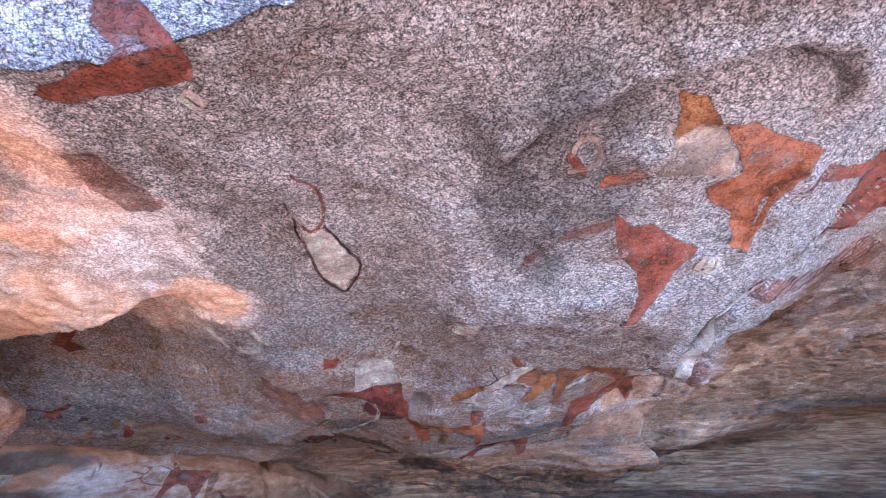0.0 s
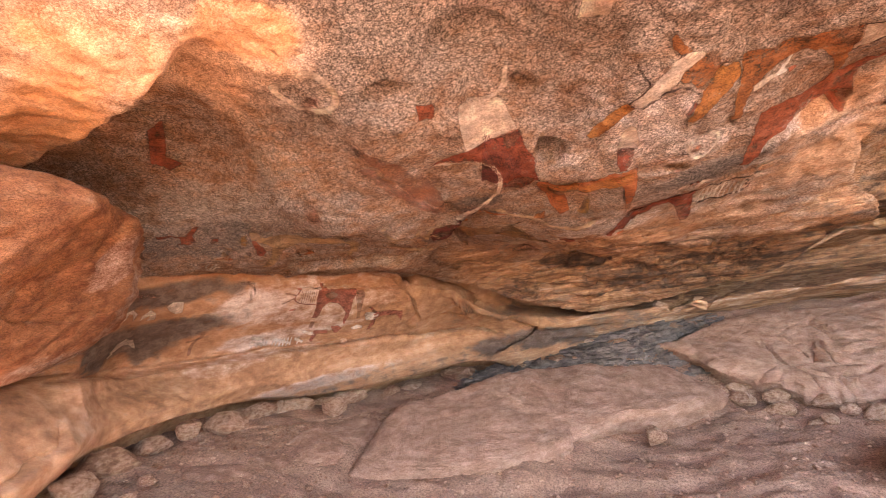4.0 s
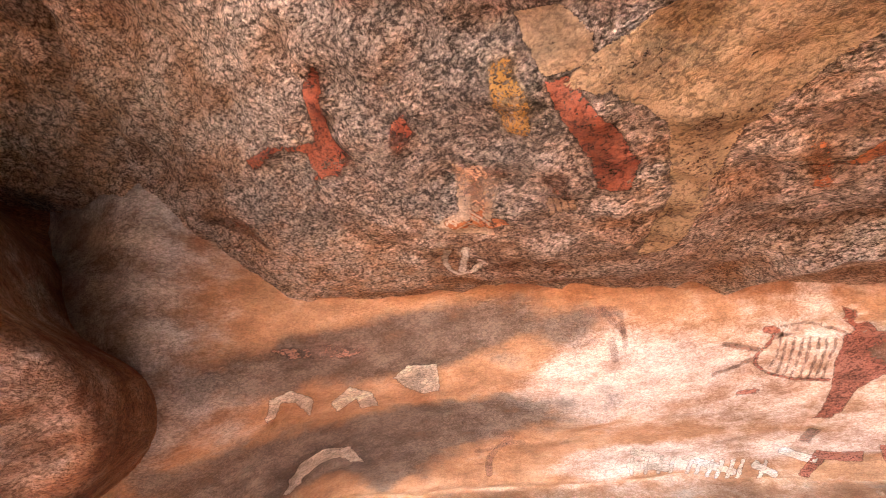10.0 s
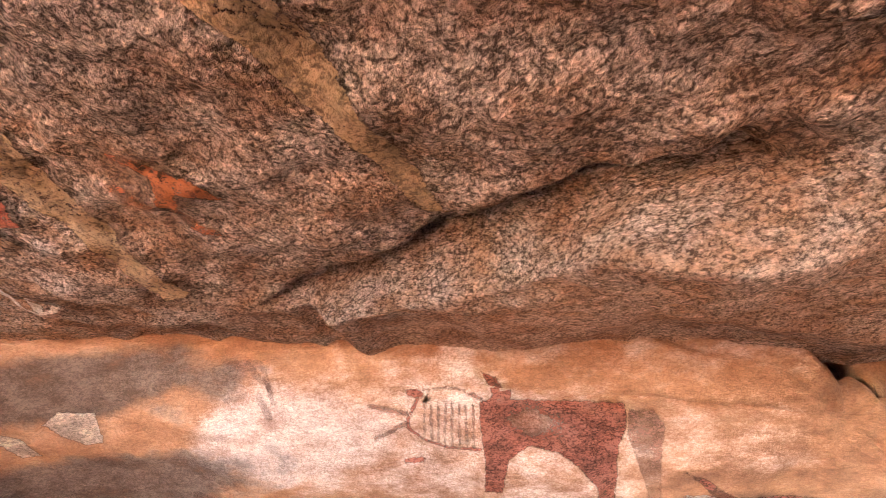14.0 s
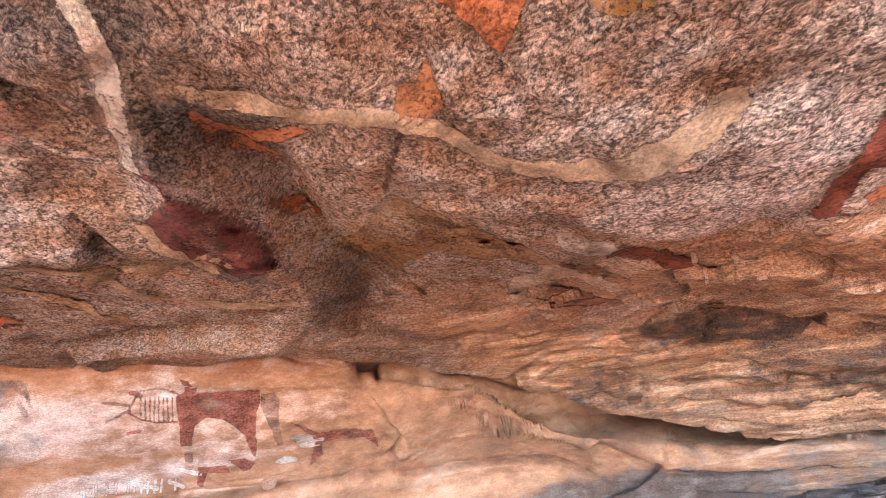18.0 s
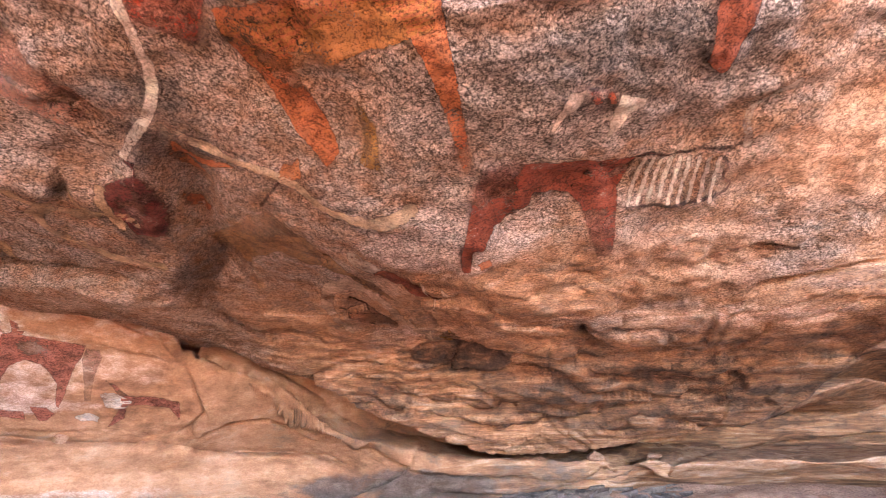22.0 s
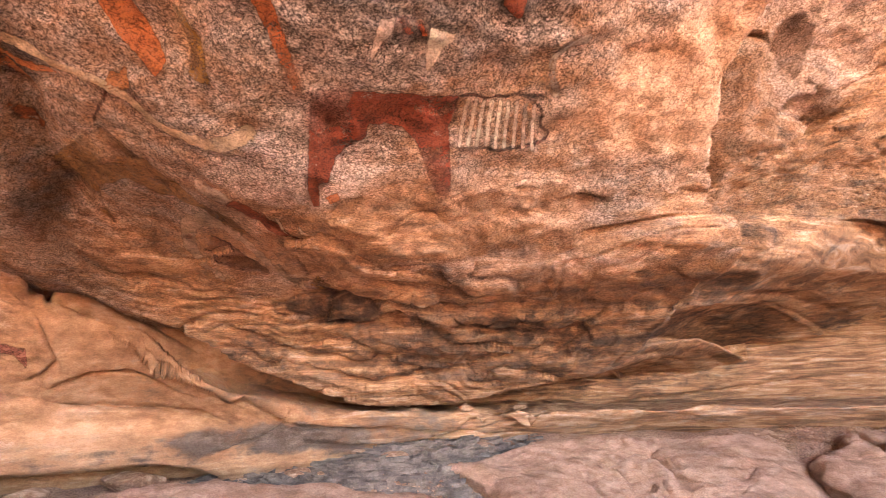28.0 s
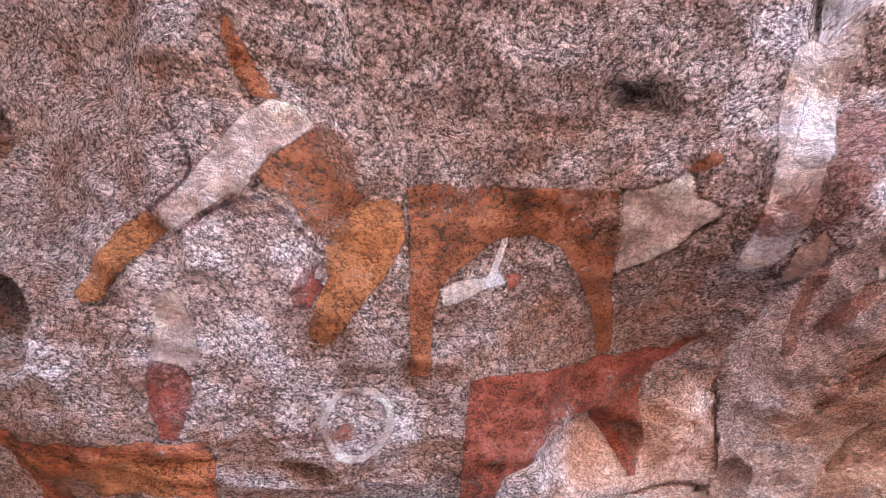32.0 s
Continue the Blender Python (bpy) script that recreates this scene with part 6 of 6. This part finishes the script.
STONES = []
for k, (flat, label) in enumerate(((0.5, "small worn sandstone at the wall's foot"), (0.38, "flat tan stone at the wall's foot"), (0.7, "angular tan stone on the ground"), (0.3, "thin flat stone on the ground"))):
    STONES.append(tagged(new("stone", stone_mesh(90 + k, flat)), label, "stone", group="stones along the wall's foot"))
    STONES[k].matrix_world = pose(-2.9 + 0.12 * k, 3.3 - 0.25 * k, ground_at(-2.9 + 0.12 * k, 3.3 - 0.25 * k) + 0.03, 0, 0, 40 * k) @ Matrix.Scale(0.14, 4)
    STONES[k].scale = (1, 1, 1)
    STONES[k].matrix_basis = STONES[k].matrix_world


def put_stone(kind, x, y, size, turn=0, tilt=0, z=None):
    ob = STONES[kind].copy()
    scene.collection.objects.link(ob)
    flat = (0.5, 0.38, 0.7, 0.3)[kind]
    ob.matrix_basis = pose(x, y, (ground_at(x, y) if z is None else z) + size * flat * 0.36, tilt, tilt * 0.5, turn) @ Matrix.Scale(size, 4)


rng = random.Random(7)
for kind, x, y, size in ((0, -3.5, 3.12, 0.24), (2, -3.2, 3.07, 0.22), (1, -3.45, 3.49, 0.42), (1, -3.5, 3.9, 0.28), (2, -3.45, 4.23, 0.2), (0, -3.6, 4.6, 0.16), (1, -3.29, 4.45, 0.4), (3, -3.6, 4.95, 0.28), (1, -3.38, 5.0, 0.32), (1, -3.25, 5.4, 0.38), (1, -2.93, 6.0, 0.44), (2, -2.73, 5.33, 0.26),
                         (0, -3.1, 5.75, 0.18), (3, -1.8, 6.75, 0.48), (3, -2.3, 6.4, 0.3), (0, -2.5, 6.2, 0.2), (0, -0.38, 5.28, 0.2), (0, -0.16, 5.45, 0.16), (2, 0.22, 5.3, 0.24), (1, 1.1, 6.13, 0.32), (0, 1.29, 5.8, 0.26), (1, 1.93, 5.55, 0.34), (0, 1.55, 5.5, 0.2), (2, 1.76, 5.65, 0.17),
                         (0, 0.61, 5.85, 0.13), (0, 0.4, 5.75, 0.13), (3, 1.45, 5.49, 0.14), (1, 1.16, 6.4, 0.34), (0, 1.4, 6.1, 0.28), (1, 1.71, 5.95, 0.3), (0, 0.95, 6.3, 0.2), (2, 2.25, 5.6, 0.2), (3, -0.6, 6.85, 0.3), (2, -1.0, 6.8, 0.14), (3, 0.1, 7.0, 0.3), (0, 1.5, 7.45, 0.2), (2, 2.3, 7.5, 0.24), (3, -0.2, 7.2, 0.26)):
    put_stone(kind, x, y, size * (1.25 if x < -1.7 else 1.0), rng.uniform(0, 360), rng.uniform(-8, 8))
for _ in range(80):
    x = -3.5 + 5.3 * rng.random()
    y = float(np.interp(x, [-3.5, -3.2, -2.6, -1.6, -0.4, 0.6, 1.8], [4.6, 5.5, 6.1, 6.75, 7.0, 7.1, 7.5])) - abs(rng.gauss(0, 0.3)) + 0.05
    put_stone(rng.choice((0, 2, 3, 1)), x, y, rng.uniform(0.03, 0.1), rng.uniform(0, 360), rng.uniform(-15, 15))
for _ in range(70):
    put_stone(rng.choice((0, 2, 3)), rng.uniform(-2.6, 3.2), rng.uniform(2.2, 5.6), rng.uniform(0.025, 0.07), rng.uniform(0, 360), rng.uniform(-15, 15))

# stones on the ledges
for kind, bearing, height, back, size in ((2, 41.5, 1.16, 0.06, 0.1), (0, 44, 1.17, 0.05, 0.035), (3, 31, 1.1, 0.06, 0.08), (1, -19, 0.93, 0.12, 0.2), (0, -14, 0.93, 0.1, 0.1), (3, -24, 0.93, 0.1, 0.16)):
    x, y, z = wall_point(np.array([float(bearing)]), np.array([height - 0.05]), -back)[0]
    put_stone(kind, x, y, size, 40 * size * 100, 0, height)


def gravel(count):
    """Loose grit: many small chips in one mesh."""
    r = np.random.RandomState(5)
    x, y = r.uniform(-3.2, 5, count), r.uniform(1.5, 7.3, count)
    far = np.interp(x, [-3.2, -2.4, -1.6, -0.4, 0.6, 1.8, 5], [4.4, 5.6, 6.2, 6.5, 6.9, 7.6, 8])
    y = np.where(r.rand(count) < 0.5, far - np.abs(r.normal(0, 0.5, count)), y)
    y = np.minimum(y, far)
    z = ground_z(x, y) + rough_soil(x, y)
    s = 0.004 + 0.022 * r.rand(count) ** 3
    base = np.array([(1, 0, 0), (-1, 0, 0), (0, 1, 0), (0, -1, 0), (0, 0, 1), (0, 0, -1)], float)
    tri = np.array([(0, 2, 4), (2, 1, 4), (1, 3, 4), (3, 0, 4), (2, 0, 5), (1, 2, 5), (3, 1, 5), (0, 3, 5)])
    v = base[None] * (s[:, None, None] * r.uniform(0.5, 1.4, (count, 6, 1))) * np.array([1, 1, 0.6])
    a = r.uniform(0, 6.28, count)[:, None]
    v = np.stack([v[..., 0] * np.cos(a) - v[..., 1] * np.sin(a) + x[:, None], v[..., 0] * np.sin(a) + v[..., 1] * np.cos(a) + y[:, None], v[..., 2] + z[:, None] + 0.3 * s[:, None]], -1)
    f = (tri[None] + 6 * np.arange(count)[:, None, None]).reshape(-1, 3)
    return mesh_object("gravel", v.reshape(-1, 3), f.tolist(), pebble_rock, smooth_faces=False)


def flakes(count):
    """Thin dark chips of the slaty bed, lying flat, in one mesh."""
    r = np.random.RandomState(9)
    x = r.uniform(-1.7, 1.5, count)
    y = np.interp(x, [-1.7, -0.8, 0.2, 1.5], [6.65, 6.85, 6.95, 7.2]) + r.normal(0, 0.22, count)
    z = ground_z(x, y) + rough_soil(x, y)
    s = 0.012 + 0.07 * r.rand(count) ** 2.5
    a = r.uniform(0, 6.28, (count, 1)) + np.arange(5) * 1.257 + r.uniform(-0.4, 0.4, (count, 5))
    d = s[:, None] * r.uniform(0.6, 1.2, (count, 5))
    px, py = x[:, None] + d * np.cos(a) * 1.5, y[:, None] + d * np.sin(a)
    lean = r.normal(0, 0.18, (count, 2))
    pz = z[:, None] + (px - x[:, None]) * lean[:, :1] + (py - y[:, None]) * lean[:, 1:]
    thick = (0.006 + 0.2 * s)[:, None]
    v = np.concatenate([np.stack([px, py, pz + thick], -1), np.stack([px, py, pz - 0.02], -1)], 1)
    tri = [(0, 1, 2), (0, 2, 3), (0, 3, 4)] + [t for k in range(5) for t in ((k, k + 5, (k + 1) % 5), ((k + 1) % 5, k + 5, (k + 1) % 5 + 5))]
    f = (np.array(tri)[None] + 10 * np.arange(count)[:, None, None]).reshape(-1, 3)
    return mesh_object("slate_chips", v.reshape(-1, 3), f.tolist(), slate_rock, smooth_faces=False)


tagged(flakes(5000), "dark slaty chips scattered at the wall's foot", "rock chips", kind="stuff")
tagged(gravel(26000), "loose gravel and grit over the dusty ground", "gravel", kind="stuff")


def plain_material(name, lo, hi, scale=30, rough=0.7):
    m, t, b = nodes_of(name)
    col = ramp(t, noise_tex(t, coords(t), scale, 4), [(0.35, lo), (0.65, hi)])
    t.links.new(col, b.inputs["Base Color"])
    b.inputs["Roughness"].default_value = rough
    return m


leaf_green = plain_material("leaf_green", (0.03, 0.042, 0.022), (0.085, 0.1, 0.055), 9)
twig_grey = plain_material("twig_grey", (0.16, 0.12, 0.1), (0.42, 0.36, 0.32), 12, 0.9)


def tubes(paths, radius):
    """Tapered five-sided twigs along the paths."""
    verts, faces = [], []
    for path in paths:
        n = len(path)
        for i, p in enumerate(path):
            d = (path[min(i + 1, n - 1)] - path[max(i - 1, 0)]).normalized()
            u = d.orthogonal().normalized()
            w = d.cross(u)
            r = radius * (1 - 0.8 * i / (n - 1))
            b0 = len(verts)
            verts += [tuple(p + u * r * math.cos(a) + w * r * math.sin(a)) for a in (0, 1.257, 2.513, 3.77, 5.027)]
            if i:
                faces += [(b0 - 5 + k, b0 - 5 + (k + 1) % 5, b0 + (k + 1) % 5, b0 + k) for k in range(5)]
    return np.array(verts), faces


def bush(label, base, spread, height, stems, leaves, seed, droop=0.3):
    rng = random.Random(seed)
    top = tagged(new("bush"), label, "bush", group="bushes at the way out")
    top.location = base
    thick, thin, tips = [], [], []
    for _ in range(stems):
        a = rng.uniform(0, 6.28)
        p, d = Vector((0.5 * spread * rng.uniform(-1, 1), 0.5 * spread * rng.uniform(-1, 1), -0.1)), Vector((math.cos(a) * 0.7, math.sin(a) * 0.7, 1)).normalized()
        path = [p]
        for i in range(9):
            d = (d + Vector((rng.gauss(0, 0.28), rng.gauss(0, 0.28), rng.gauss(0, 0.2) - droop * 0.2 * i / 4))).normalized()
            p = p + d * height * 0.17
            path.append(p)
            if i > 1:
                q, e, twig = p, (d + Vector((rng.gauss(0, 0.8), rng.gauss(0, 0.8), rng.gauss(0, 0.5)))).normalized(), [p]
                for _ in range(5):
                    e = (e + Vector((rng.gauss(0, 0.35), rng.gauss(0, 0.35), rng.gauss(0, 0.3) - 0.05))).normalized()
                    q = q + e * height * 0.09
                    twig.append(q)
                    tips.append(q)
                thin.append(twig)
        thick.append(path)
    mesh_object("brushwood", *tubes(thick, 0.014), twig_grey, top)
    mesh_object("fine_brushwood", *tubes(thin, 0.006), twig_grey, top)
    verts, faces = [], []
    for _ in range(leaves):
        c = rng.choice(tips) + Vector((rng.gauss(0, 0.03), rng.gauss(0, 0.03), rng.gauss(0, 0.03)))
        u = Vector((rng.gauss(0, 1), rng.gauss(0, 1), rng.gauss(0, 0.6))).normalized()
        w = u.orthogonal().normalized()
        w = (w * math.cos(1.9 * rng.random()) + u.cross(w) * math.sin(1.9 * rng.random())).normalized()
        s = rng.uniform(0.022, 0.045)
        up = u.cross(w)
        b0 = len(verts)
        verts += [tuple(c - u * s), tuple(c + w * s * 0.45 + up * s * 0.12), tuple(c + u * s), tuple(c - w * s * 0.45 + up * s * 0.12), tuple(c - up * s * 0.06)]
        faces += [(b0, b0 + 1, b0 + 4), (b0 + 1, b0 + 2, b0 + 4), (b0 + 2, b0 + 3, b0 + 4), (b0 + 3, b0, b0 + 4)]
    mesh_object("foliage", np.array(verts), faces, leaf_green, top)


bush("tangled green bush with small leaves on the rocks", (7.55, 4.02, 1.50), 1.3, 0.75, 44, 7000, 1)
bush("tangled grey bush, half bare, beside the rocks", (6.72, 2.93, 1.20), 0.7, 0.95, 34, 2500, 2, 0.5)
bush("dry grey brushwood trailing over the flat slab", (6.20, 3.32, 1.32), 0.7, 0.4, 26, 700, 3, 0.8)
bush("pale leafless shrub in the sun outside", (12.2, 5.6, 3.3), 1.2, 1.5, 16, 300, 4, 0.2)
